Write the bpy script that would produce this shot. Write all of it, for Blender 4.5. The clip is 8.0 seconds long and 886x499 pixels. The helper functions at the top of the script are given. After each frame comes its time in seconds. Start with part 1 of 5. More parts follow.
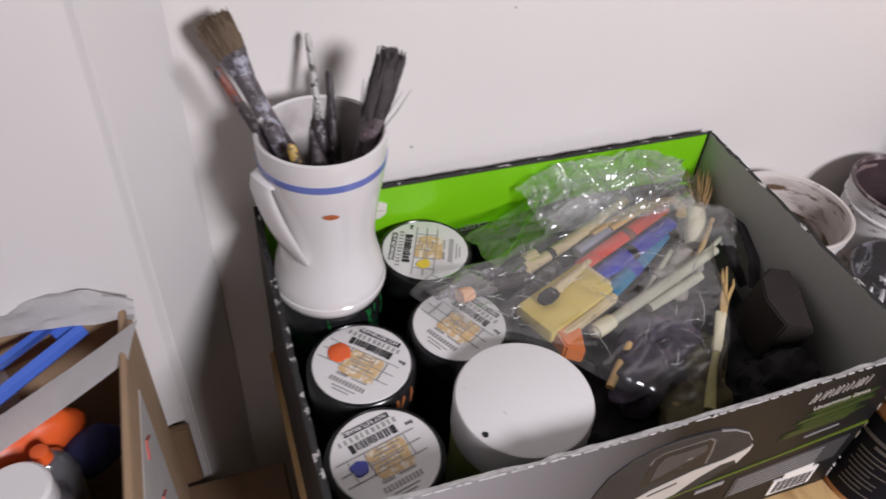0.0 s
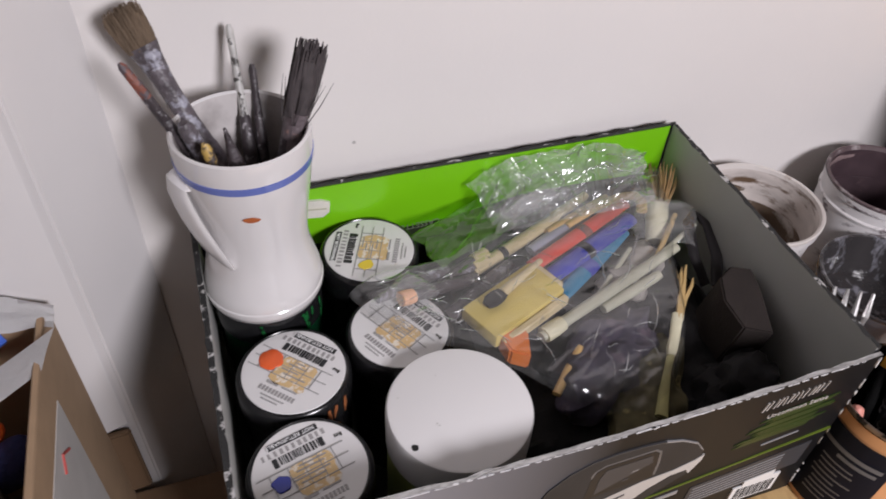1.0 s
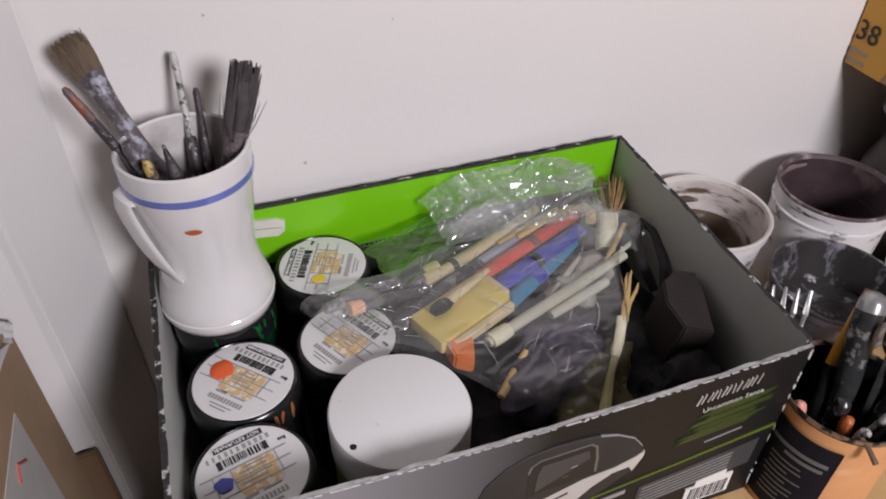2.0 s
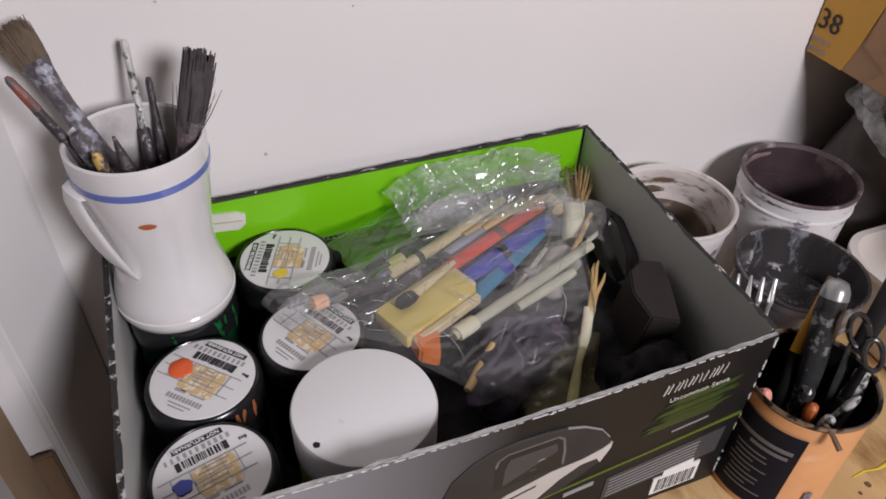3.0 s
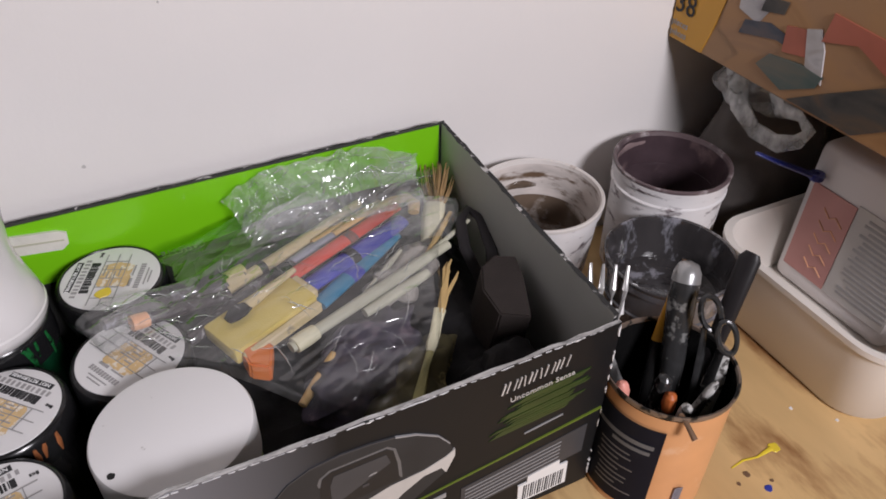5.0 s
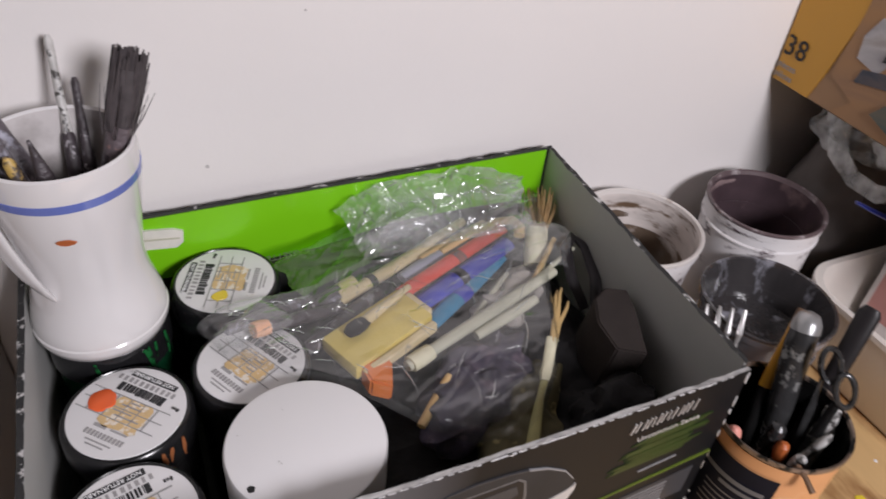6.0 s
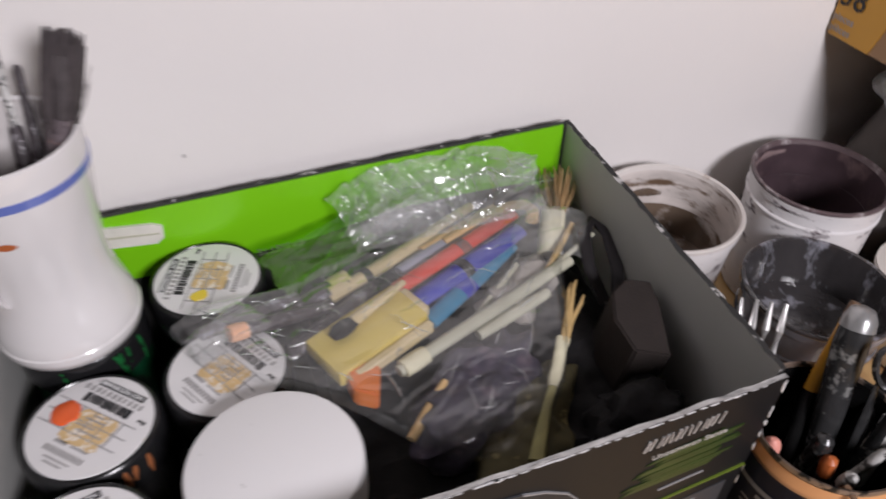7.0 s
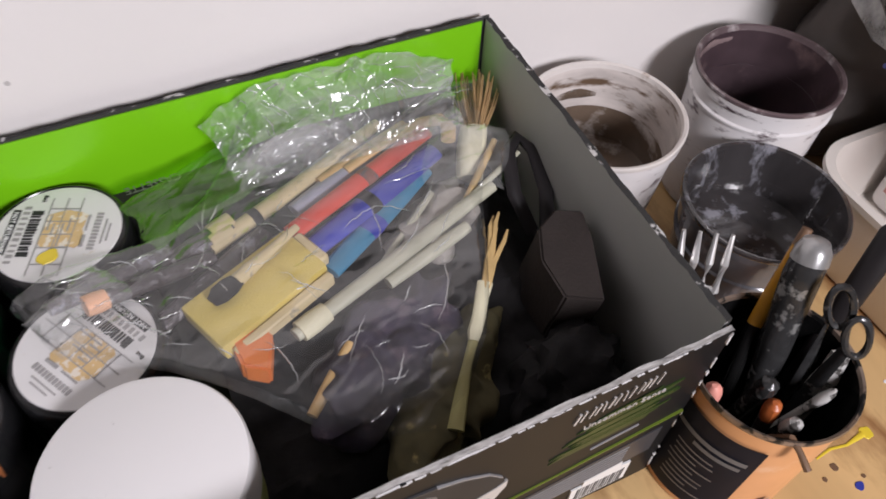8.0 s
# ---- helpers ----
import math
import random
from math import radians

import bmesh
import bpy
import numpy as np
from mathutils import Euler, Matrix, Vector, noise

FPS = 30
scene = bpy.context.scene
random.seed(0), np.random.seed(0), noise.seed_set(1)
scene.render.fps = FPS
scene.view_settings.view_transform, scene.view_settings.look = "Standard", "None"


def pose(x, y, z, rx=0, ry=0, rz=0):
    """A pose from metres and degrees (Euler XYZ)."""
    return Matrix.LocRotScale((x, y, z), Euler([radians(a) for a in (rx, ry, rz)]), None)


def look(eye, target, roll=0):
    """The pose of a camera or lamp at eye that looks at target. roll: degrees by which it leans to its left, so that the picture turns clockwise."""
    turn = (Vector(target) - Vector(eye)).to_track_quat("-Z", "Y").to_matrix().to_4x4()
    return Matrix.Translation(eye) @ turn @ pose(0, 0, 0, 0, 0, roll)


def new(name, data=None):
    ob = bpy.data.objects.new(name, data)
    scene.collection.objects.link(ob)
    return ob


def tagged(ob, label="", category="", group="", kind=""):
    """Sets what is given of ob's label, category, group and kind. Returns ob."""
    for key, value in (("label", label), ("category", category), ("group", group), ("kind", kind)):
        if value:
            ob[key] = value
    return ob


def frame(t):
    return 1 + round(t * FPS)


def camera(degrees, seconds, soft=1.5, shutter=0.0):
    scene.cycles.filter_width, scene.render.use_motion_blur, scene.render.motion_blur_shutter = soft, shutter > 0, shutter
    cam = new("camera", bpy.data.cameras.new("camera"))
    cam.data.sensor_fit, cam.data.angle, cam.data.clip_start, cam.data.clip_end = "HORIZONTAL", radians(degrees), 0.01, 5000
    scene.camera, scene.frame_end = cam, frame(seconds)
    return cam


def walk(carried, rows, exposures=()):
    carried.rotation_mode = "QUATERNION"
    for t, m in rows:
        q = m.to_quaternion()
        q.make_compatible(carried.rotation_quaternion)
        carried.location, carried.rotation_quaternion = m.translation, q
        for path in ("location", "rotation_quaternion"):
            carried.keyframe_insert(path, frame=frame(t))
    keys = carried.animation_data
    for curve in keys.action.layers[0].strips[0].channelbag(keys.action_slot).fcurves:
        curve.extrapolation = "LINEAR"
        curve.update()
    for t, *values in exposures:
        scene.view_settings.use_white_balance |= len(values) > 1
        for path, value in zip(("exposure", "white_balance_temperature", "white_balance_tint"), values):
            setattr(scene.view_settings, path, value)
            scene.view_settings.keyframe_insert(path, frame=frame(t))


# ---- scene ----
cam = camera(62.3, 8.0, soft=1.7, shutter=0.6)
PATH = [
    (0, (-0.42, -0.186, 0.516), (0.138, 1.183, -0.831), 4.7),
    (0.5, (-0.386, -0.181, 0.508), (0.164, 1.174, -0.856), 3.4),
    (1, (-0.369, -0.178, 0.51), (0.166, 1.172, -0.866), 4.0),
    (1.5, (-0.344, -0.196, 0.519), (0.171, 1.185, -0.832), 2.5),
    (2, (-0.333, -0.221, 0.508), (0.189, 1.213, -0.784), 1.1),
    (2.2, (-0.331, -0.222, 0.501), (0.212, 1.209, -0.787), 1.0),
    (3.3, (-0.323, -0.215, 0.503), (0.271, 1.172, -0.809), 2.6),
    (3.5, (-0.32, -0.224, 0.501), (0.262, 1.187, -0.791), 2.2),
    (4, (-0.308, -0.227, 0.491), (0.252, 1.226, -0.764), 1.3),
    (4.5, (-0.254, -0.241, 0.476), (0.304, 1.232, -0.757), -2.5),
    (4.7, (-0.233, -0.244, 0.473), (0.394, 1.188, -0.774), -2.0),
    (5.8, (-0.303, -0.198, 0.482), (0.434, 1.170, -0.778), 5.9),
    (6, (-0.314, -0.192, 0.481), (0.396, 1.195, -0.774), 6.1),
    (6.5, (-0.309, -0.186, 0.477), (0.319, 1.235, -0.784), 4.4),
    (7, (-0.256, -0.166, 0.461), (0.28, 1.238, -0.859), 1.0),
    (7.5, (-0.197, -0.136, 0.459), (0.284, 1.079, -1.054), 0.2),
    (8, (-0.208, -0.104, 0.442), (0.379, 0.999, -1.119), 3.6),
]
walk(cam, [(t, look(eye, target, roll)) for t, eye, target, roll in PATH],
     exposures=[(0, 0.08), (1.5, 0.0), (3.5, -0.07), (4.7, -0.05), (6.0, 0.02), (7.0, 0.06), (7.5, 0.0), (8.0, 0.24)])

# ---- light ----
world = bpy.data.worlds.new("world")
scene.world = world
world.use_nodes = True
world.node_tree.nodes["Background"].inputs[0].default_value = (0.98, 0.94, 1.0, 1)
world.node_tree.nodes["Background"].inputs[1].default_value = 0.075

lamp_data = bpy.data.lights.new("ceiling_bulb", "AREA")
lamp_data.shape, lamp_data.size, lamp_data.energy = "DISK", 0.33, 18.6
lamp_data.color = (0.975, 0.935, 1.0)
lamp = new("ceiling_bulb", lamp_data)
lamp.matrix_world = look((0.07, -1.05, 0.86), (-0.15, 0.15, 0.1))


# ---- materials ----
def mat(name, base, rough=0.5, metal=0.0, var=0.12, scale=40.0, bump=0.0, bscale=300.0, stain=None, sscale=60.0, samount=0.55, sedge=0.06,
        trans=0.0, coat=0.0, jitter=0.0, stretch=None, spec=0.5):
    """A surface with colour drift, fine relief and, where asked for, stains of another colour."""
    m = bpy.data.materials.new(name)
    m.use_nodes = True
    nt = m.node_tree
    b = nt.nodes["Principled BSDF"]
    N = lambda kind: nt.nodes.new(kind)
    link = nt.links.new
    tc = N("ShaderNodeTexCoord")
    vec = tc.outputs["Object"]
    if stretch:
        mp = N("ShaderNodeMapping")
        mp.inputs["Scale"].default_value = stretch
        link(vec, mp.inputs["Vector"])
        vec = mp.outputs["Vector"]
    n1 = N("ShaderNodeTexNoise")
    n1.inputs["Scale"].default_value, n1.inputs["Detail"].default_value = scale, 5
    link(vec, n1.inputs["Vector"])
    mix = N("ShaderNodeMix")
    mix.data_type = "RGBA"
    c = Vector(base)
    mix.inputs["A"].default_value = (*(c * (1 - var)), 1)
    mix.inputs["B"].default_value = (*[min(1, v) for v in c * (1 + var)], 1)
    link(n1.outputs["Fac"], mix.inputs["Factor"])
    col = mix.outputs["Result"]
    if stain:
        n2 = N("ShaderNodeTexNoise")
        n2.inputs["Scale"].default_value, n2.inputs["Detail"].default_value = sscale, 6
        n2.inputs["Roughness"].default_value = 0.6
        link(vec, n2.inputs["Vector"])
        rmp = N("ShaderNodeMapRange")
        rmp.inputs["From Min"].default_value, rmp.inputs["From Max"].default_value = samount, samount + sedge
        link(n2.outputs["Fac"], rmp.inputs["Value"])
        m2 = N("ShaderNodeMix")
        m2.data_type = "RGBA"
        link(rmp.outputs["Result"], m2.inputs["Factor"])
        link(col, m2.inputs["A"])
        m2.inputs["B"].default_value = (*stain, 1)
        col = m2.outputs["Result"]
    if jitter:
        oi, hsv = N("ShaderNodeObjectInfo"), N("ShaderNodeHueSaturation")
        mr = N("ShaderNodeMapRange")
        mr.inputs["To Min"].default_value, mr.inputs["To Max"].default_value = 1 - jitter, 1 + jitter
        link(oi.outputs["Random"], mr.inputs["Value"])
        link(mr.outputs["Result"], hsv.inputs["Value"])
        link(col, hsv.inputs["Color"])
        col = hsv.outputs["Color"]
    link(col, b.inputs["Base Color"])
    b.inputs["Roughness"].default_value, b.inputs["Metallic"].default_value = rough, metal
    b.inputs["Transmission Weight"].default_value, b.inputs["Coat Weight"].default_value = trans, coat
    b.inputs["Specular IOR Level"].default_value = spec
    if bump:
        n3, bp = N("ShaderNodeTexNoise"), N("ShaderNodeBump")
        n3.inputs["Scale"].default_value, n3.inputs["Detail"].default_value = bscale, 4
        link(vec, n3.inputs["Vector"])
        link(n3.outputs["Fac"], bp.inputs["Height"])
        bp.inputs["Strength"].default_value, bp.inputs["Distance"].default_value = bump, 0.002
        link(bp.outputs["Normal"], b.inputs["Normal"])
    return m


def film(name, haze=0.12, relief=0.5, tint=(0.95, 0.97, 0.97), rough=0.12, gloss=1.0, fine=60.0, veil=(0.75, 0.76, 0.76)):
    """Thin clear plastic: see-through, with a milky share and a sharp sheen."""
    m = bpy.data.materials.new(name)
    m.use_nodes = True
    nt = m.node_tree
    nt.nodes.remove(nt.nodes["Principled BSDF"])
    N, link = nt.nodes.new, nt.links.new
    out = nt.nodes["Material Output"]
    clear, milk, shine = N("ShaderNodeBsdfTransparent"), N("ShaderNodeBsdfDiffuse"), N("ShaderNodeBsdfGlossy")
    clear.inputs["Color"].default_value = (*tint, 1)
    milk.inputs["Color"].default_value = (*veil, 1)
    shine.inputs["Roughness"].default_value = rough
    tc, nz, bp = N("ShaderNodeTexCoord"), N("ShaderNodeTexNoise"), N("ShaderNodeBump")
    nz.inputs["Scale"].default_value, nz.inputs["Detail"].default_value = fine, 2
    link(nz.outputs["Fac"], bp.inputs["Height"])
    bp.inputs["Strength"].default_value, bp.inputs["Distance"].default_value = relief, 0.004
    link(bp.outputs["Normal"], shine.inputs["Normal"])
    a, b = N("ShaderNodeMixShader"), N("ShaderNodeMixShader")
    n2, mr = N("ShaderNodeTexNoise"), N("ShaderNodeMapRange")
    n2.inputs["Scale"].default_value, n2.inputs["Detail"].default_value = 42, 5
    mp = N("ShaderNodeMapping")
    mp.inputs["Rotation"].default_value, mp.inputs["Scale"].default_value = (0, 0, radians(-25)), (0.28, 1.3, 1.0)
    link(tc.outputs["Object"], mp.inputs["Vector"])
    link(mp.outputs["Vector"], n2.inputs["Vector"])
    mq = N("ShaderNodeMapping")
    mq.inputs["Rotation"].default_value, mq.inputs["Scale"].default_value = (0, 0, radians(-40)), (0.14, 1.3, 0.5)
    link(tc.outputs["Object"], mq.inputs["Vector"])
    link(mq.outputs["Vector"], nz.inputs["Vector"])
    link(n2.outputs["Fac"], mr.inputs["Value"])
    mr.inputs["From Min"].default_value, mr.inputs["From Max"].default_value = 0.35, 0.75
    mr.inputs["To Min"].default_value, mr.inputs["To Max"].default_value = haze * 0.25, haze * 2.6
    link(mr.outputs["Result"], a.inputs["Fac"])
    link(clear.outputs[0], a.inputs[1])
    link(milk.outputs[0], a.inputs[2])
    fr, ml = N("ShaderNodeLayerWeight"), N("ShaderNodeMath")
    pw, ad = N("ShaderNodeMath"), N("ShaderNodeMath")
    pw.operation, ad.operation = "POWER", "MULTIPLY_ADD"
    pw.inputs[1].default_value = 3.0
    ad.inputs[1].default_value, ad.inputs[2].default_value = 0.45, 0.045
    link(fr.outputs["Facing"], pw.inputs[0])
    link(pw.outputs[0], ad.inputs[0])
    ml.operation, ml.use_clamp = "MULTIPLY", True
    ml.inputs[1].default_value = gloss
    link(ad.outputs[0], ml.inputs[0])
    link(ml.outputs[0], b.inputs["Fac"])
    link(a.outputs[0], b.inputs[1])
    link(shine.outputs[0], b.inputs[2])
    link(b.outputs[0], out.inputs["Surface"])
    return m


M = dict(
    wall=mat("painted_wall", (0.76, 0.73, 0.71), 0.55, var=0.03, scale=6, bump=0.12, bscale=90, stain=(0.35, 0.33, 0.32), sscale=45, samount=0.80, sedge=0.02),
    board=mat("painted_board", (0.68, 0.66, 0.655), 0.45, var=0.04, scale=9, bump=0.08, bscale=60, stain=(0.45, 0.43, 0.41), sscale=55, samount=0.79, sedge=0.02),
    table=mat("worn_plywood", (0.60, 0.40, 0.185), 0.45, var=0.30, scale=26, bump=0.15, bscale=140, stain=(0.25, 0.12, 0.045), sscale=20, samount=0.535, sedge=0.16, stretch=(1, 0.30, 1)),
    plank=mat("brown_plank", (0.17, 0.105, 0.06), 0.7, var=0.2, scale=25, bump=0.2, stretch=(1, 1, 0.3)),
    card=mat("cardboard", (0.34, 0.23, 0.14), 0.85, var=0.15, scale=60, bump=0.1, bscale=400),
    blackprint=mat("black_print", (0.016, 0.016, 0.018), 0.35, var=0.3, scale=30, stain=(0.09, 0.09, 0.09), sscale=120, samount=0.68, spec=0.22),
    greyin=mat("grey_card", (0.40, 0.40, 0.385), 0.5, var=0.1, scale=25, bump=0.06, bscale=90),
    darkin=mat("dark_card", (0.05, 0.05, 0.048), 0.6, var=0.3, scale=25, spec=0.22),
    edge=mat("worn_edge", (0.02, 0.02, 0.02), 0.8, var=0.3, scale=80, stain=(0.50, 0.49, 0.48), sscale=260, samount=0.57, sedge=0.05, bump=0.4, bscale=500, stretch=(0.45, 0.45, 1)),
    frayed=mat("frayed_edge", (0.40, 0.39, 0.38), 0.85, var=0.6, scale=300, stain=(0.06, 0.06, 0.06), sscale=240, samount=0.54, sedge=0.25, bump=0.7, bscale=500, stretch=(0.35, 1.2, 1.2)),
    green=mat("green_print", (0.19, 0.55, 0.008), 0.3, var=0.06, scale=12, bump=0.04, bscale=60),
    greendark=mat("dark_green_print", (0.026, 0.050, 0.010), 0.4, var=0.5, scale=120, stretch=(0.3, 1, 1)),
    lime=mat("lime_print", (0.12, 0.17, 0.02), 0.4),
    greyprint=mat("grey_print", (0.30, 0.30, 0.31), 0.35, var=0.1, scale=40),
    midprint=mat("charcoal_print", (0.055, 0.055, 0.06), 0.35, var=0.2, scale=40, spec=0.22),
    dimprint=mat("dim_grey_print", (0.12, 0.12, 0.125), 0.35, var=0.3, scale=60),
    whiteprint=mat("white_print", (0.78, 0.78, 0.78), 0.45, var=0.04),
    ceramic=mat("glazed_ceramic", (0.70, 0.68, 0.675), 0.13, var=0.02, scale=10, coat=0.3, bump=0.03, bscale=40),
    # dark patches are paint stain plus the shade inside the mug
    mugstain=mat("stained_shaded_glaze", (0.58, 0.55, 0.54), 0.25, var=0.12, scale=25, stain=(0.10, 0.075, 0.07), sscale=9, samount=0.47, sedge=0.22, coat=0.2),
    stripe=mat("blue_glaze", (0.13, 0.17, 0.46), 0.15, var=0.12, scale=60, coat=0.3),
    rust=mat("rust_paint", (0.42, 0.11, 0.03), 0.4, var=0.2),
    blackplastic=mat("black_plastic", (0.012, 0.012, 0.013), 0.22, var=0.3, scale=60, bump=0.04, bscale=200),
    jarglass=mat("dark_jar", (0.018, 0.017, 0.018), 0.12, var=0.4, scale=30, coat=0.4, spec=0.22),
    greenwet=mat("wet_green_paint", (0.012, 0.11, 0.03), 0.2, var=0.6, scale=120, stain=(0.008, 0.012, 0.01), sscale=140, samount=0.52),
    greenjar=mat("green_paint", (0.004, 0.040, 0.016), 0.3, var=0.5, scale=50, stain=(0.01, 0.02, 0.012), sscale=90, samount=0.5),
    copper=mat("copper_paint", (0.42, 0.15, 0.06), 0.3, var=0.4, scale=120, metal=0.3),
    label=mat("label_paper", (0.70, 0.69, 0.69), 0.5, var=0.04, scale=40, stain=(0.6, 0.55, 0.48), sscale=70, samount=0.66),
    tan=mat("glue_smear", (0.62, 0.44, 0.22), 0.55, var=0.25, scale=150, stain=(0.75, 0.68, 0.58), sscale=220, samount=0.52),
    ink=mat("print_ink", (0.03, 0.03, 0.032), 0.5, var=0.3, spec=0.22),
    scuff=mat("faint_scuff", (0.50, 0.48, 0.47), 0.5, var=0.2, scale=400),
    greyink=mat("grey_ink", (0.32, 0.31, 0.31), 0.5, var=0.2),
    orange=mat("orange_paint", (0.78, 0.12, 0.025), 0.35, var=0.1),
    blue=mat("blue_paint", (0.035, 0.05, 0.32), 0.35, var=0.1),
    yellow=mat("yellow_paint", (0.72, 0.55, 0.04), 0.4, var=0.1),
    whiteplastic=mat("white_plastic", (0.73, 0.72, 0.72), 0.38, var=0.025, scale=14, bump=0.05, bscale=50, stain=(0.42, 0.41, 0.4), sscale=85, samount=0.71, sedge=0.03),
    limeplastic=mat("lime_plastic", (0.42, 0.48, 0.16), 0.4),
    hole=mat("black_hole", (0.01, 0.01, 0.01), 0.9),
    foam=mat("yellow_foam", (0.64, 0.50, 0.13), 0.9, var=0.1, scale=60, bump=0.35, bscale=900),
    orangefoam=mat("orange_foam", (0.72, 0.19, 0.03), 0.9, var=0.2, scale=90, bump=0.35, bscale=900),
    cream=mat("cream_wood", (0.60, 0.49, 0.28), 0.55, var=0.15, scale=60, stain=(0.35, 0.3, 0.22), sscale=120, samount=0.62),
    offwhite=mat("offwhite_plastic", (0.47, 0.46, 0.36), 0.45, var=0.12, scale=60),
    straw=mat("straw", (0.48, 0.33, 0.14), 0.7, var=0.25, scale=150),
    brownstraw=mat("brown_straw", (0.30, 0.19, 0.085), 0.75, var=0.35, scale=150),
    tape=mat("masking_tape", (0.66, 0.62, 0.44), 0.65, var=0.12, scale=70, bump=0.3, bscale=300),
    olivestem=mat("olive_stem", (0.36, 0.33, 0.14), 0.7, var=0.25, scale=80),
    red=mat("red_handle", (0.62, 0.055, 0.03), 0.35, var=0.12, scale=50),
    bluehandle=mat("blue_handle", (0.04, 0.05, 0.36), 0.35, var=0.3, scale=70),
    teal=mat("teal_handle", (0.025, 0.19, 0.34), 0.35, var=0.3, scale=70),
    lilac=mat("grey_lilac_handle", (0.34, 0.34, 0.42), 0.45, var=0.2, scale=80),
    tanhandle=mat("tan_handle", (0.62, 0.40, 0.16), 0.5, var=0.2, scale=60),
    peach=mat("peach_paint", (0.78, 0.42, 0.25), 0.5, var=0.25, scale=150),
    purple=mat("purple_rag", (0.042, 0.035, 0.055), 0.9, var=0.8, scale=130, bump=0.35, bscale=90, stain=(0.13, 0.095, 0.12), sscale=75, samount=0.54, sedge=0.16),
    olive=mat("olive_rag", (0.085, 0.072, 0.032), 0.85, var=0.6, scale=70, bump=0.35, bscale=70, stain=(0.30, 0.24, 0.1), sscale=60, samount=0.6),
    rag=mat("black_rag", (0.017, 0.016, 0.017), 0.8, var=0.5, scale=60, bump=0.6, bscale=150, spec=0.22),
    block=mat("dark_block", (0.028, 0.022, 0.020), 0.85, var=0.25, scale=60, bump=0.3, bscale=500, spec=0.22),
    darkrubber=mat("dark_rubber", (0.018, 0.016, 0.017), 0.4, var=0.3, spec=0.22),
    paintedwood=mat("paint_crusted_handle", (0.105, 0.090, 0.100), 0.42, var=0.8, scale=120, bump=0.9, bscale=200, stain=(0.36, 0.36, 0.42), sscale=115, samount=0.51, sedge=0.10),
    darkcrust=mat("dark_crusted_handle", (0.055, 0.045, 0.050), 0.42, var=0.6, scale=140, bump=0.9, bscale=220, stain=(0.38, 0.36, 0.38), sscale=150, samount=0.60, sedge=0.05),
    ferrule=mat("crusted_ferrule", (0.16, 0.13, 0.14), 0.45, metal=0.2, var=0.4, scale=140, bump=0.6, bscale=260, stain=(0.35, 0.22, 0.2), sscale=160, samount=0.62),
    bristle=mat("brown_bristle", (0.135, 0.095, 0.062), 0.85, var=0.5, scale=200, bump=0.5, bscale=500, stretch=(1, 1, 0.15)),
    darkbristle=mat("black_bristle", (0.060, 0.050, 0.052), 0.7, var=0.5, scale=200, jitter=0.3),
    yellowhandle=mat("yellow_handle", (0.46, 0.31, 0.09), 0.45, var=0.4, scale=120, bump=0.6, bscale=200, stain=(0.07, 0.055, 0.05), sscale=140, samount=0.50),
    redtip=mat("red_crusted_handle", (0.20, 0.065, 0.045), 0.5, var=0.5, scale=160, bump=0.6, bscale=220, stain=(0.10, 0.08, 0.09), sscale=150, samount=0.52),
    silver=mat("silver_paint", (0.50, 0.49, 0.47), 0.4, var=0.4, scale=150, bump=0.5, bscale=200, stain=(0.07, 0.065, 0.06), sscale=130, samount=0.53),
    steel=mat("steel", (0.66, 0.65, 0.64), 0.3, metal=0.6, var=0.15, scale=80),
    dirtysteel=mat("dirty_steel", (0.05, 0.05, 0.051), 0.24, metal=0.4, var=0.6, scale=90, stain=(0.30, 0.30, 0.29), sscale=75, samount=0.58, sedge=0.06, bump=0.5, bscale=110),
    canorange=mat("copper_orange_tin", (0.64, 0.32, 0.145), 0.35, var=0.15, scale=30, stain=(0.75, 0.5, 0.33), sscale=25, samount=0.6, sedge=0.15),
    canlabel=mat("navy_label", (0.016, 0.019, 0.036), 0.4, var=0.2, spec=0.22),
    # black paint in the can; also colours the shaded end of the amber brush
    cankarbon=mat("black_paint_and_shade", (0.008, 0.008, 0.008), 0.16, var=0.4, scale=60, bump=0.2, bscale=60, spec=0.22),
    amber=mat("amber_handle", (0.50, 0.24, 0.025), 0.15, var=0.2, scale=60, coat=0.5),
    pink=mat("pink_paint", (0.72, 0.30, 0.24), 0.5, var=0.2),
    brownstick=mat("brown_stick", (0.16, 0.09, 0.05), 0.6, var=0.3, scale=120),
    tubwhite=mat("paint_stained_tub", (0.70, 0.68, 0.68), 0.35, var=0.12, scale=30, stain=(0.10, 0.07, 0.08), sscale=48, samount=0.575, sedge=0.10, stretch=(0.8, 0.8, 2.2)),
    tubwash=mat("brown_wash", (0.13, 0.095, 0.07), 0.16, var=0.5, scale=45, stain=(0.55, 0.51, 0.48), sscale=30, samount=0.50, sedge=0.16, bump=0.35, bscale=45, coat=0.3),
    tubdark=mat("purple_black_paint", (0.060, 0.040, 0.046), 0.28, var=0.5, scale=40, stain=(0.22, 0.15, 0.15), sscale=24, samount=0.56, sedge=0.2, bump=0.25, bscale=60),
    rimwhite=mat("tub_rim", (0.66, 0.62, 0.59), 0.3, var=0.15, scale=50, stain=(0.25, 0.15, 0.09), sscale=45, samount=0.60, sedge=0.12),
    tubcollar=mat("smeared_collar", (0.58, 0.53, 0.50), 0.2, var=0.5, scale=40, stain=(0.13, 0.085, 0.055), sscale=30, samount=0.49, sedge=0.10, stretch=(0.7, 0.7, 2.4)),
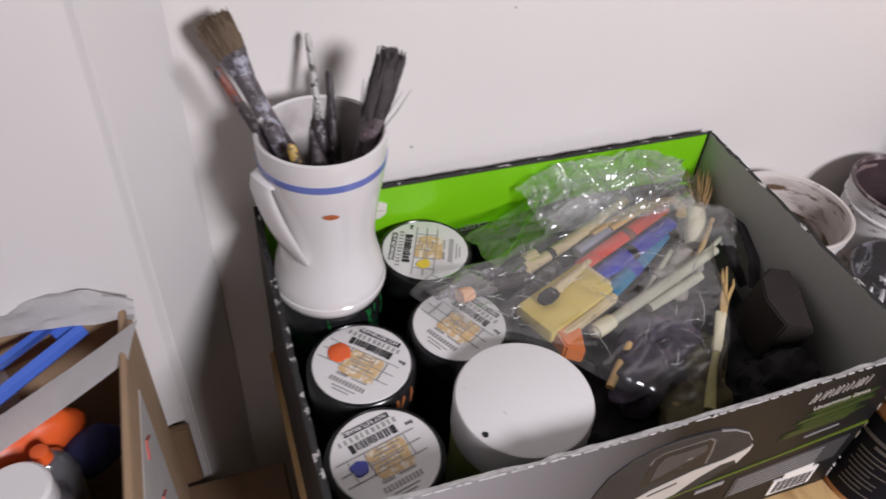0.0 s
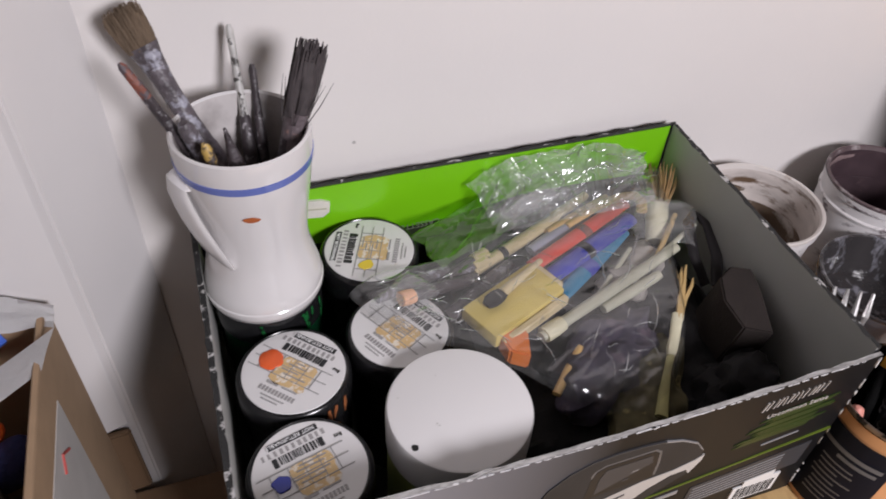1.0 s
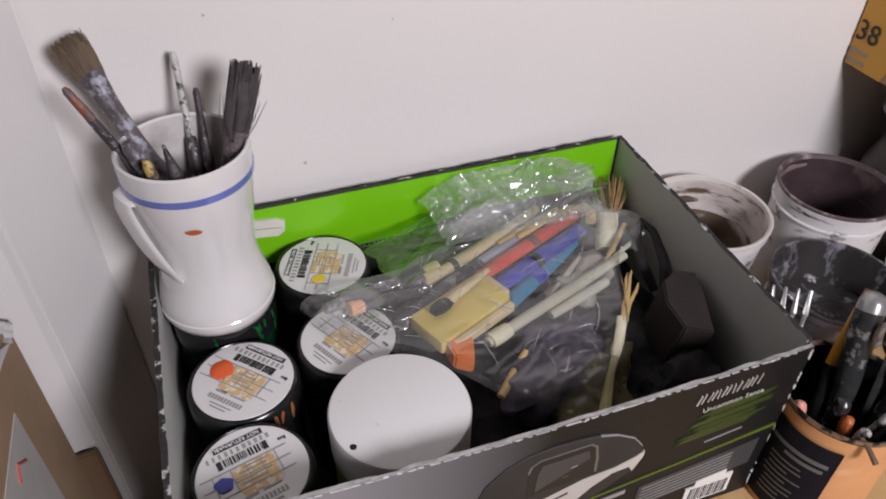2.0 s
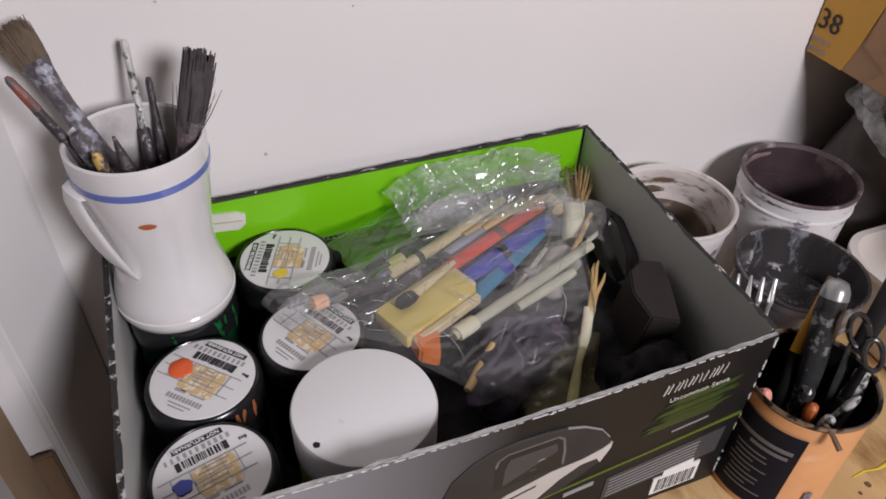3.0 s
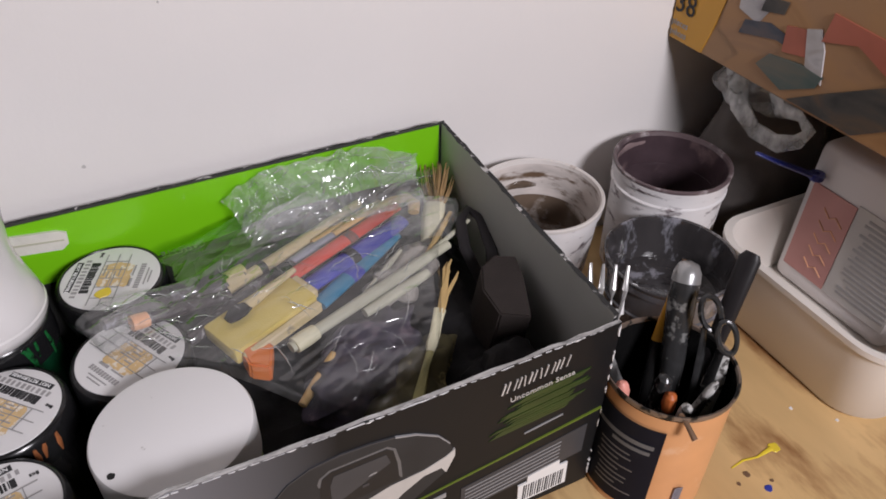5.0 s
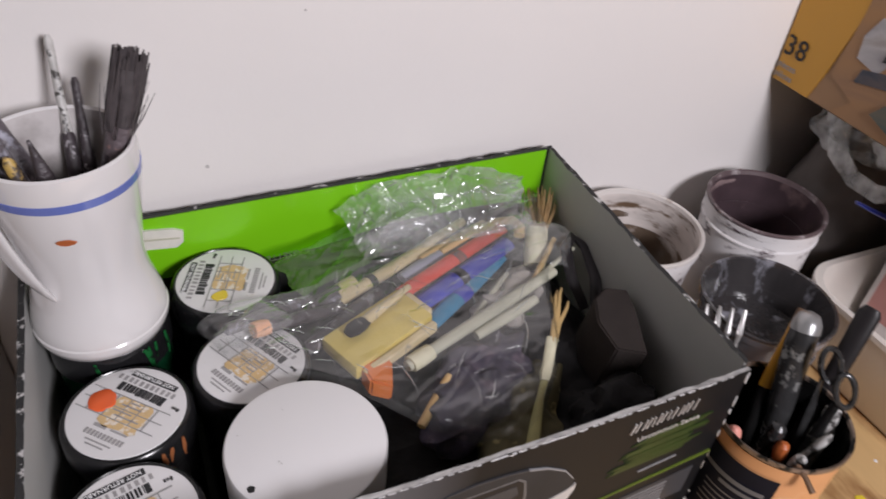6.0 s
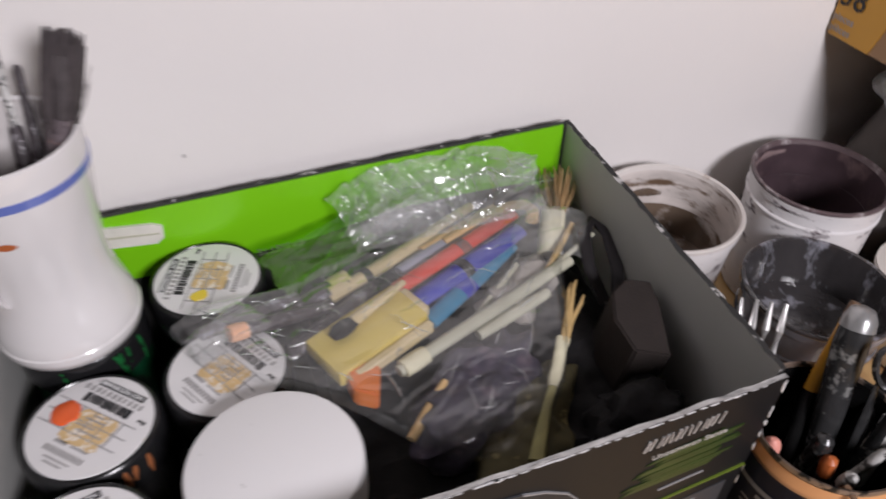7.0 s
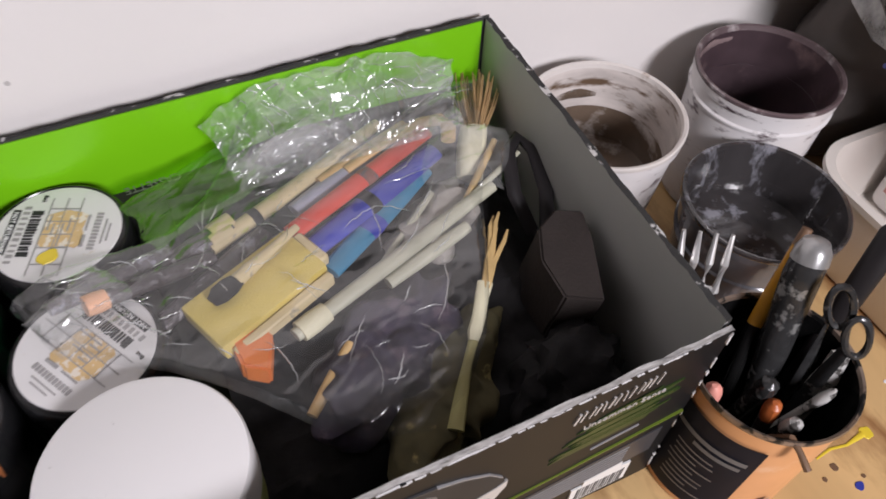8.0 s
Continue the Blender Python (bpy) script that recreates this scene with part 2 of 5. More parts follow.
    smoke=mat("grey_stained_plastic", (0.10, 0.10, 0.11), 0.10, var=0.6, scale=35, stain=(0.34, 0.34, 0.37), sscale=32, samount=0.54, sedge=0.14, coat=0.6, bump=0.35, bscale=45, stretch=(1, 1, 0.5)),
    # the pale patches here are highlights on the glossy inside, put into the colour
    smokedark=mat("black_wash_pale_glints", (0.040, 0.037, 0.038), 0.10, var=0.6, scale=35, stain=(0.24, 0.24, 0.27), sscale=60, samount=0.54, sedge=0.10, coat=0.8, bump=1.0, bscale=48, stretch=(1, 1, 0.35)),
    bin=mat("milky_plastic", (0.84, 0.79, 0.73), 0.35, var=0.06, scale=12, trans=0.15),
    bottle=mat("bottle_plastic", (0.72, 0.69, 0.69), 0.35, var=0.05, scale=14),
    pinklabel=mat("pink_label", (0.50, 0.24, 0.22), 0.45, var=0.1, scale=50),
    bluehook=mat("blue_plastic", (0.015, 0.025, 0.19), 0.3),
    cartony=mat("amber_carton", (0.56, 0.28, 0.025), 0.4, var=0.06, scale=20),
    cartonb=mat("wood_print_carton", (0.30, 0.17, 0.08), 0.45, var=0.22, scale=14, stretch=(1, 0.3, 1.6)),
    cartonr=mat("brick_red_print", (0.36, 0.10, 0.06), 0.45, var=0.3, scale=30),
    cartonw=mat("pale_print", (0.52, 0.50, 0.48), 0.45, var=0.2, scale=30),
    greypaper=mat("grey_crumpled_plastic", (0.36, 0.33, 0.30), 0.4, var=0.25, scale=50, bump=0.8, bscale=120),
    navy=mat("navy_cloth", (0.02, 0.025, 0.10), 0.8, var=0.4, scale=60, bump=0.5),
    dullrim=mat("dull_rim", (0.26, 0.20, 0.16), 0.35, metal=0.6, var=0.4, scale=120, stain=(0.02, 0.02, 0.02), sscale=90, samount=0.52),
    pinkwash=mat("pinkish_wash", (0.26, 0.19, 0.19), 0.3, var=0.4, scale=60),
    capsteel=mat("dull_steel_cap", (0.34, 0.34, 0.34), 0.28, metal=0.5, var=0.25, scale=60),
    darkthing=mat("dark_cloth", (0.13, 0.115, 0.108), 0.9, var=0.3, scale=25, bump=0.5, bscale=80, spec=0.22),
    bluetool=mat("blue_plastic_tool", (0.06, 0.14, 0.55), 0.35, var=0.08),
    tornpaper=mat("torn_paper", (0.66, 0.64, 0.58), 0.7, var=0.15, scale=60, bump=0.4, bscale=120),
    strap=mat("white_fabric", (0.74, 0.73, 0.73), 0.8, var=0.05, bump=0.3, bscale=300),
    redprint=mat("red_print", (0.45, 0.08, 0.07), 0.5, var=0.2),
    bagfilm=film("clear_bag_film", 0.030, relief=0.36, tint=(0.99, 0.995, 0.995), rough=0.15, gloss=2.2, fine=50),
    mouthfilm=film("milky_bag_film", 0.19, 0.05, tint=(0.98, 0.99, 0.985), rough=0.22, gloss=3.4, fine=36),
    foldfilm=film("folded_bag_film", 0.10, 0.3, tint=(0.98, 0.985, 0.985), rough=0.17, gloss=1.5, fine=70),
    greenfilm=film("green_tinged_film", 0.26, 0.2, tint=(0.72, 0.92, 0.55), rough=0.17, gloss=1.4, fine=60, veil=(0.14, 0.36, 0.04)),
    # whitish film for strands that stand in for highlights along the creases
    creasefilm=film("crease_glint_film", 0.22, 0.05, tint=(0.97, 0.98, 0.98), rough=0.2, gloss=4.0, fine=40),
    cloudfilm=film("cloudy_bag_film", 0.36, rough=0.2, gloss=1.0, fine=60),
    # colour of the unseen walls, set dark so they bounce less light
    farwall=mat("far_wall_dimmed", (0.36, 0.33, 0.30), 0.8, var=0.08, scale=4),
    tubrim=mat("chipped_rim", (0.13, 0.095, 0.10), 0.35, var=0.5, scale=60, stain=(0.50, 0.46, 0.46), sscale=60, samount=0.54, sedge=0.15),
    # unseen ceiling, also greyed to weaken the bounce
    plaster=mat("ceiling_dimmed", (0.55, 0.54, 0.53), 0.9, var=0.04, scale=4),
    floor=mat("floor_boards", (0.20, 0.15, 0.11), 0.6, var=0.2, scale=8),
)


def picture(name, colours, scale):
    """A blurred printed picture: patches of a few ink colours that run into each other."""
    m = mat(name, (0.3, 0.2, 0.1), 0.4, spec=0.3)
    nt = m.node_tree
    tc, mp, nz, rp = (nt.nodes.new(k) for k in ("ShaderNodeTexCoord", "ShaderNodeMapping", "ShaderNodeTexNoise", "ShaderNodeValToRGB"))
    mp.inputs["Scale"].default_value = (1, 0.6, 1.3)
    nz.inputs["Scale"].default_value, nz.inputs["Detail"].default_value, nz.inputs["Distortion"].default_value = scale, 5, 0.8
    nt.links.new(tc.outputs["Object"], mp.inputs["Vector"])
    nt.links.new(mp.outputs["Vector"], nz.inputs["Vector"])
    nt.links.new(nz.outputs["Fac"], rp.inputs["Fac"])
    ramp = rp.color_ramp
    while len(ramp.elements) < len(colours):
        ramp.elements.new(0.5)
    for e, (p, c) in zip(ramp.elements, colours):
        e.position, e.color = p, (*c, 1)
    nt.links.new(rp.outputs["Color"], nt.nodes["Principled BSDF"].inputs["Base Color"])
    return m


M["woodpicture"] = picture("wood_picture", [(0.30, (0.24, 0.12, 0.05)), (0.45, (0.36, 0.20, 0.09)), (0.60, (0.33, 0.19, 0.10)), (0.75, (0.22, 0.13, 0.09))], 14.0)
M["paleprint"] = picture("pale_picture", [(0.30, (0.30, 0.29, 0.31)), (0.5, (0.46, 0.45, 0.46)), (0.7, (0.36, 0.33, 0.32))], 40.0)
M["navyprint"] = picture("navy_picture", [(0.30, (0.03, 0.035, 0.055)), (0.5, (0.06, 0.065, 0.085)), (0.7, (0.11, 0.09, 0.09))], 50.0)
M["darkpicture"] = picture("dark_picture", [(0.30, (0.035, 0.035, 0.035)), (0.5, (0.065, 0.06, 0.055)), (0.7, (0.12, 0.08, 0.05))], 40.0)
M["tealprint"] = picture("teal_picture", [(0.30, (0.05, 0.085, 0.08)), (0.5, (0.085, 0.11, 0.10)), (0.7, (0.15, 0.13, 0.10))], 35.0)


# ---- mesh helpers ----
def link_mesh(name, bm, materials, parent=None, smooth=True):
    me = bpy.data.meshes.new(name)
    bmesh.ops.recalc_face_normals(bm, faces=bm.faces)
    bm.to_mesh(me)
    bm.free()
    for m in materials if isinstance(materials, (list, tuple)) else [materials]:
        me.materials.append(M[m])
    if smooth:
        me.polygons.foreach_set("use_smooth", [True] * len(me.polygons))
        me.set_sharp_from_angle(angle=radians(38))
    ob = new(name, me)
    if parent:
        ob.parent = parent
    return ob


def part(name, bm, materials, parent, label="", smooth=True):
    ob = link_mesh(name, bm, materials, parent, smooth)
    return tagged(ob, label=label) if label else ob


def thing(name, label, category, at=(0, 0, 0), turn=(0, 0, 0), group=""):
    """An empty at a thing's base, which carries its parts."""
    e = new(name)
    e.empty_display_size = 0.01
    e.matrix_world = pose(*at, *turn)
    return tagged(e, label, category, group)


def slab(x0, x1, y0, y1, z0, z1, bevel=0.0, bm=None, seg=1, m=None, mi=0):
    bm = bm or bmesh.new()
    r = bmesh.ops.create_cube(bm, size=1)
    vs = r["verts"]
    for v in vs:
        v.co = Vector(((x0 + x1) / 2 + v.co.x * (x1 - x0), (y0 + y1) / 2 + v.co.y * (y1 - y0), (z0 + z1) / 2 + v.co.z * (z1 - z0)))
    fs = {f for v in vs for f in v.link_faces}
    for f in fs:
        f.material_index = mi
    if bevel:
        r = bmesh.ops.bevel(bm, geom=list({e for v in vs for e in v.link_edges}), offset=bevel, segments=seg, affect="EDGES", profile=0.6)
        vs = list({v for f in r["faces"] for v in f.verts} | {v for v in vs if v.is_valid})
    if m is not None:
        bmesh.ops.transform(bm, matrix=m, verts=[v for v in vs if v.is_valid])
    return bm


def lathe(profile, seg=48, bm=None, mi=0, wob=0.0, seed=0.0, centre=(0, 0, 0)):
    """Turn a list of (radius, height) round the z axis; radius 0 closes an end."""
    bm = bm or bmesh.new()
    rings = []
    for r, z in profile:
        if r <= 1e-6:
            rings.append([bm.verts.new((centre[0], centre[1], centre[2] + z))])
        else:
            ring = []
            for i in range(seg):
                a = 2 * math.pi * i / seg
                k = r * (1 + wob * noise.noise((math.cos(a) * 1.5 + seed, math.sin(a) * 1.5, z * 25)))
                ring.append(bm.verts.new((centre[0] + k * math.cos(a), centre[1] + k * math.sin(a), centre[2] + z)))
            rings.append(ring)
    for a, b in zip(rings, rings[1:]):
        for i in range(seg):
            j = (i + 1) % seg
            if len(a) == 1 and len(b) == 1:
                continue
            if len(a) == 1:
                f = bm.faces.new((a[0], b[i], b[j]))
            elif len(b) == 1:
                f = bm.faces.new((a[i], b[0], a[j]))
            else:
                f = bm.faces.new((a[i], b[i], b[j], a[j]))
            f.material_index = mi
    return bm


def sweep(points, radii, seg=10, bm=None, flat=1.0, mi=0, up=(0, 0, 1), wob=0.0):
    """A round or flattened rod along points, with a radius at each."""
    bm = bm or bmesh.new()
    pts = [Vector(p) for p in points]
    if not isinstance(radii, (list, tuple)):
        radii = [radii] * len(pts)
    rings = []
    for i, p in enumerate(pts):
        d = (pts[min(i + 1, len(pts) - 1)] - pts[max(i - 1, 0)]).normalized()
        s = d.cross(Vector(up))
        if s.length < 1e-3:
            s = d.cross(Vector((1, 0.2, 0)))
        s.normalize()
        n = s.cross(d)
        ring = []
        for k in range(seg):
            a = 2 * math.pi * k / seg
            w = 1 + (wob * noise.noise(p * 90 + Vector((k * 3.1, 0, 0))) if wob else 0)
            ring.append(bm.verts.new(p + radii[i] * w * (math.cos(a) * s + flat * math.sin(a) * n)))
        rings.append(ring)
    for a, b in zip(rings, rings[1:]):
        for k in range(seg):
            j = (k + 1) % seg
            bm.faces.new((a[k], a[j], b[j], b[k])).material_index = mi
    for ring in (rings[0][::-1], rings[-1]):
        bm.faces.new(ring).material_index = mi
    return bm


def along(a, b, n, sag=0.0):
    a, b = Vector(a), Vector(b)
    return [a.lerp(b, i / (n - 1)) + Vector((0, 0, -sag * math.sin(math.pi * i / (n - 1)))) for i in range(n)]


def lump(cx, cy, cz, rx, ry, rz, rough=0.25, turn=0.0, seed=0, sub=4, freq=40.0):
    """A crumpled heap: a ball pushed about by noise and flattened underneath."""
    bm = bmesh.new()
    bmesh.ops.create_icosphere(bm, subdivisions=sub, radius=1)
    m = Matrix.Rotation(turn, 3, "Z")
    for v in bm.verts:
        c = v.co.copy()
        q = Vector((c.x * rx, c.y * ry, c.z * rz)) * freq + Vector((seed * 7.3, seed, 0))
        k = 1 + rough * (noise.noise(q) + 0.5 * noise.noise(q * 2.3) + 0.9 * (0.3 - abs(noise.noise(q * 1.4 + Vector((5, 0, 0))))))
        c = c * k
        c.z = max(c.z, -0.75)
        v.co = m @ Vector((c.x * rx, c.y * ry, c.z * rz)) + Vector((cx, cy, cz))
    return bm


def bars(rows, bm=None, z=0.0, h=0.0003):
    """Flat printed bars (u0, u1, v0, v1) on a face that lies in the plane z."""
    bm = bm or bmesh.new()
    for u0, u1, v0, v1 in rows:
        slab(u0, u1, v0, v1, z, z + h, bm=bm)
    return bm


def lettering(name, text, size, material, parent, m, label=""):
    """A word of real letters as a thin mesh, at the pose m."""
    cu = bpy.data.curves.new(name, "FONT")
    cu.body, cu.size, cu.extrude, cu.resolution_u = text, size, 0.0002, 2
    tmp = bpy.data.objects.new(name, cu)
    me = bpy.data.meshes.new_from_object(tmp)
    bpy.data.objects.remove(tmp)
    me.transform(m)
    me.materials.clear()
    me.materials.append(M[material])
    ob = new(name, me)
    ob.parent = parent
    return tagged(ob, label=label) if label else ob


def blob(u, v, r, seed, z, h=0.0006, seg=22):
    bm = bmesh.new()
    pts = []
    for i in range(seg):
        a = 2 * math.pi * i / seg
        k = r * (1 + 0.35 * noise.noise((math.cos(a) * 1.1 + seed, math.sin(a) * 1.1, seed)))
        pts.append((u + k * math.cos(a), v + k * math.sin(a)))
    lo = [bm.verts.new((x, y, z)) for x, y in pts]
    hi = [bm.verts.new((u + (x - u) * 0.9, v + (y - v) * 0.9, z + h)) for x, y in pts]
    bm.faces.new(hi)
    for i in range(seg):
        j = (i + 1) % seg
        bm.faces.new((lo[i], lo[j], hi[j], hi[i]))
    return bm


# ---- the room ----
def flat_wall(name, x0, x1, y0, y1, z0, z1, material, label, category="wall"):
    ob = link_mesh(name, slab(x0, x1, y0, y1, z0, z1), material, smooth=False)
    return tagged(ob, label, category, kind="structure")


flat_wall("wall_north", -2.0, 2.0, 0.256, 0.356, -0.75, 1.9, "wall", "off-white painted wall with small scuff marks")
# unseen walls and ceiling that close the room, darkened to deepen the shadows
flat_wall("wall_east", 1.9, 2.0, -2.2, 0.256, -0.75, 1.9, "farwall", "unseen room wall, kept dark to cut bounced light")
flat_wall("wall_west", -2.0, -1.9, -2.2, 0.256, -0.75, 1.9, "farwall", "unseen room wall, kept dark to cut bounced light")
flat_wall("wall_south", -2.0, 2.0, -2.3, -2.2, -0.75, 1.9, "farwall", "unseen room wall, kept dark to cut bounced light")
flat_wall("ceiling", -2.0, 2.0, -2.3, 0.356, 1.9, 2.0, "plaster", "unseen ceiling, greyed to cut bounced light", "ceiling")
flat_wall("floor", -2.0, 2.0, -2.3, 0.356, -0.85, -0.75, "floor", "dark boarded floor", "floor")


def prism(plan, z0, z1):
    bm = bmesh.new()
    lo, hi = [bm.verts.new((*p, z0)) for p in plan], [bm.verts.new((*p, z1)) for p in plan]
    bm.faces.new(hi), bm.faces.new(lo[::-1])
    for i in range(len(plan)):
        j = (i + 1) % len(plan)
        bm.faces.new((lo[i], lo[j], hi[j], hi[i]))
    bmesh.ops.bevel(bm, geom=bm.edges[:], offset=0.0015, segments=2, affect="EDGES")
    return bm


tagged(link_mesh("trim_1", prism([(-0.429, 0.2545), (-0.469, 0.203), (-0.60, 0.215), (-0.60, 0.2545)], -0.74, 1.89), "board"),
       "white painted angled door casing against the wall", "trim", kind="structure")
tagged(link_mesh("trim_2", prism([(-0.4735, 0.2015), (-0.490, 0.196), (-1.2, 0.10), (-1.2, 0.18), (-0.61, 0.212)], 0.0, 1.89), "board"),
       "white painted board with a cut lower end", "trim", kind="structure")


def wood_table():
    t = thing("table", "worn yellowish plywood work table with paint spills", "table", (0.1, -0.15, -0.75))
    m = Matrix.Translation((-0.1, 0.15, 0.75))
    bm = slab(-0.400, 0.95, -0.55, 0.254, -0.028, 0.0, 0.003)
    bm.transform(m)
    part("tabletop", bm, "table", t)
    for x in (-0.36, 0.90):
        for y in (-0.5, 0.2):
            bm = slab(x - 0.03, x + 0.03, y - 0.03, y + 0.03, -0.749, -0.0285, 0.003)
            bm.transform(m)
            part("leg", bm, "plank", t)
    # dried paint on the top
    for n, (x, y, r, mm) in enumerate(((0.149, -0.0425, 0.0045, "yellow"), (0.16, 0.02, 0.0022, "strap"), (0.19, -0.02, 0.0016, "strap"), (0.172, 0.035, 0.0012, "strap"), (0.118, -0.068, 0.003, "blue"), (0.125, -0.064, 0.0015, "brownstick"), (0.112, -0.052, 0.0028, "brownstick"), (0.1005, -0.0555, 0.0016, "brownstick"), (0.215, -0.045, 0.0014, "strap"))):
        bm = blob(x, y, r, n + 1.7, 0.0, 0.0005)
        bm.transform(m)
        part("paint_spot", bm, mm, t, "dried paint spot")
    bm = sweep([(0.105, -0.043, 0.0003), (0.118, -0.0415, 0.0004), (0.13, -0.044, 0.0005), (0.146, -0.0425, 0.0005)], [0.0006, 0.0010, 0.0009, 0.0022], flat=0.3)
    bm.transform(m)
    part("paint_drip", bm, "yellow", t, "dried yellow paint streak")
    return t


wood_table()
tagged(link_mesh("low_bench", slab(-1.2, -0.404, -0.30, 0.193, -0.12, -0.085, 0.002), "plank"), "brown wooden bench top beside the table", "bench")
for bx in (-1.15, -0.49):
    bench_leg = slab(bx - 0.03, bx + 0.03, -0.2, 0.1, -0.749, -0.1205, 0.003)
    part("leg", bench_leg, "plank", bpy.data.objects["low_bench"])


tagged(link_mesh("trim_3", prism([(-0.4745, 0.2005), (-0.4745, 0.1945), (-0.60, 0.183), (-0.60, 0.1955)], -0.0845, -0.003), "plank"),
       "brown wooden strip under the cut board", "trim", kind="structure")


# ---- the printed carton ----
BX0, BX1, BY0, BY1, BH, TH, BF = -0.396, 0.0, -0.002, 0.246, 0.166, 0.0038, 0.1625
TB = 0.0022


def printed_carton():
    t = thing("cardboard_box", "open black and green printed cardboard box with worn white edges", "box", (-0.198, 0.122, 0.0))
    m = Matrix.Translation((0.198, -0.122, 0.0))

    def panel(name, x0, x1, y0, y1, z0, z1, inner, outer, axis, side, label, wave, lift=lambda u: 0.0):
        """A sheet of corrugated board, bowed a little, with its own face inside and outside and a ragged upper edge."""
        bm = bmesh.new()
        nu, nz = 40, 8
        u0, u1 = (x0, x1) if axis == "y" else (y0, y1)
        a, b = (y0, y1) if axis == "y" else (x0, x1)
        grid = {}
        for s, w in ((0, a), (1, b)):
            for i in range(nu + 1):
                for k in range(nz + 1):
                    u, z = u0 + (u1 - u0) * i / nu, z0 + (z1 - z0) * k / nz
                    bow = wave * math.sin(math.pi * i / nu) * (k / nz) ** 2
                    rag = (0.0009 * noise.noise((u * 110, s * 3.0, w * 50)) if k == nz else 0) + 0.0004 * noise.noise((u * 30, z * 30, w))
                    p = (u, w + bow + rag, z + rag + lift(u) * k / nz) if axis == "y" else (w + bow + rag, u, z + rag + lift(u) * k / nz)
                    grid[s, i, k] = bm.verts.new(p)
        for s in (0, 1):
            for i in range(nu):
                for k in range(nz):
                    f = bm.faces.new((grid[s, i, k], grid[s, i + 1, k], grid[s, i + 1, k + 1], grid[s, i, k + 1]))
                    f.material_index = 0 if s == side else 1
        for i in range(nu):
            for k in (0, nz):
                bm.faces.new((grid[0, i, k], grid[0, i + 1, k], grid[1, i + 1, k], grid[1, i, k])).material_index = 2
        for k in range(nz):
            for i in (0, nu):
                bm.faces.new((grid[0, i, k], grid[0, i, k + 1], grid[1, i, k + 1], grid[1, i, k])).material_index = 2
        bm.transform(m)
        return part(name, bm, [inner, outer, "frayed" if name == "front_panel" else "edge"], t, label)

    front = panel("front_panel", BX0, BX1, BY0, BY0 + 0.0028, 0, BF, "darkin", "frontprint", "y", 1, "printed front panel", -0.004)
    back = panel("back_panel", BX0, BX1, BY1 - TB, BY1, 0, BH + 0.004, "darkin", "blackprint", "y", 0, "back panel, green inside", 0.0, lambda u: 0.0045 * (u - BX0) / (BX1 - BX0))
    left = panel("side_panel", BX0, BX0 + TH, BY0 + TH, BY1 - TH, 0, BH, "greyin", "blackprint", "x", 1, "grey inside, black outside", 0.0)
    right = panel("side_panel", BX1 - TH, BX1, BY0 + TH, BY1 - TH, 0, BH, "greyin", "blackprint", "x", 0, "grey inside, black outside", 0.0, lambda u: 0.0085 * (u - BY0) / (BY1 - BY0))
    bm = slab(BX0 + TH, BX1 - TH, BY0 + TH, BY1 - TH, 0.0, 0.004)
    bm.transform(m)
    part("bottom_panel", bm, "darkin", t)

    def inside_back(name, plan, material, label="", off=0.0008, parent=back):
        """A printed shape on the inner face of the back panel, from (x, z) corners."""
        bm = bmesh.new()
        y = BY1 - TB - 0.0006
        a, b = [bm.verts.new((x, y - off, z)) for x, z in plan], [bm.verts.new((x, y, z)) for x, z in plan]
        bm.faces.new(a)
        for i in range(len(plan)):
            j = (i + 1) % len(plan)
            bm.faces.new((a[i], a[j], b[j], b[i]))
        bm.transform(m)
        return part(name, bm, material, parent, label, smooth=False)

    inside_back("green_print", [(BX0 + 0.006, BH + 0.0025), (BX0 + 0.006, 0.116), (-0.245, 0.115), (-0.20, 0.117), (-0.165, 0.123), (-0.135, 0.128), (-0.07, 0.128), (BX1 - 0.006, 0.126), (BX1 - 0.006, BH + 0.0068)],
                "green", "bright green printed upper part")
    inside_back("tape_strip", [(-0.335, 0.163), (-0.302, 0.159), (-0.296, 0.156), (-0.297, 0.147), (-0.302, 0.143), (-0.337, 0.147)], "tornpaper", "torn white tape", off=0.003)
    inside_back("tape_crease", [(-0.335, 0.156), (-0.299, 0.1515), (-0.299, 0.1505), (-0.335, 0.1545)], "offwhite", off=0.0036)
    lettering("cassette_word", "CASSETTE", 0.0075, "greyprint", back,
              m @ Matrix.Translation((-0.207, BY1 - TB - 0.0016, 0.1185)) @ Matrix.Rotation(radians(-2), 4, "Y") @ Matrix(((-1, 0, 0, 0), (0, 0, -1, 0), (0, -1, 0, 0), (0, 0, 0, 1))), "grey upside-down printed word")

    def front_shape(name, corners, material, label="", lift=0.0005, bow=True):
        """A printed shape on the outer face of the front panel, from (x, z) corners."""
        bm = bmesh.new()
        def y(x, z):
            s = (x - BX0) / (BX1 - BX0)
            return BY0 - 0.004 * math.sin(math.pi * s) * (z / BF) ** 2 - lift
        a = [bm.verts.new((x, y(x, z), z)) for x, z in corners]
        b = [bm.verts.new((x, y(x, z) + lift + 0.0006, z)) for x, z in corners]
        bm.faces.new(a)
        for i in range(len(corners)):
            j = (i + 1) % len(corners)
            bm.faces.new((a[i], a[j], b[j], b[i]))
        bmesh.ops.triangulate(bm, faces=[f for f in bm.faces if len(f.verts) > 4])
        bm.transform(m)
        return part(name, bm, material, front, label, smooth=False)

    # slanted light strokes stand for the maker's mark
    x = -0.0835
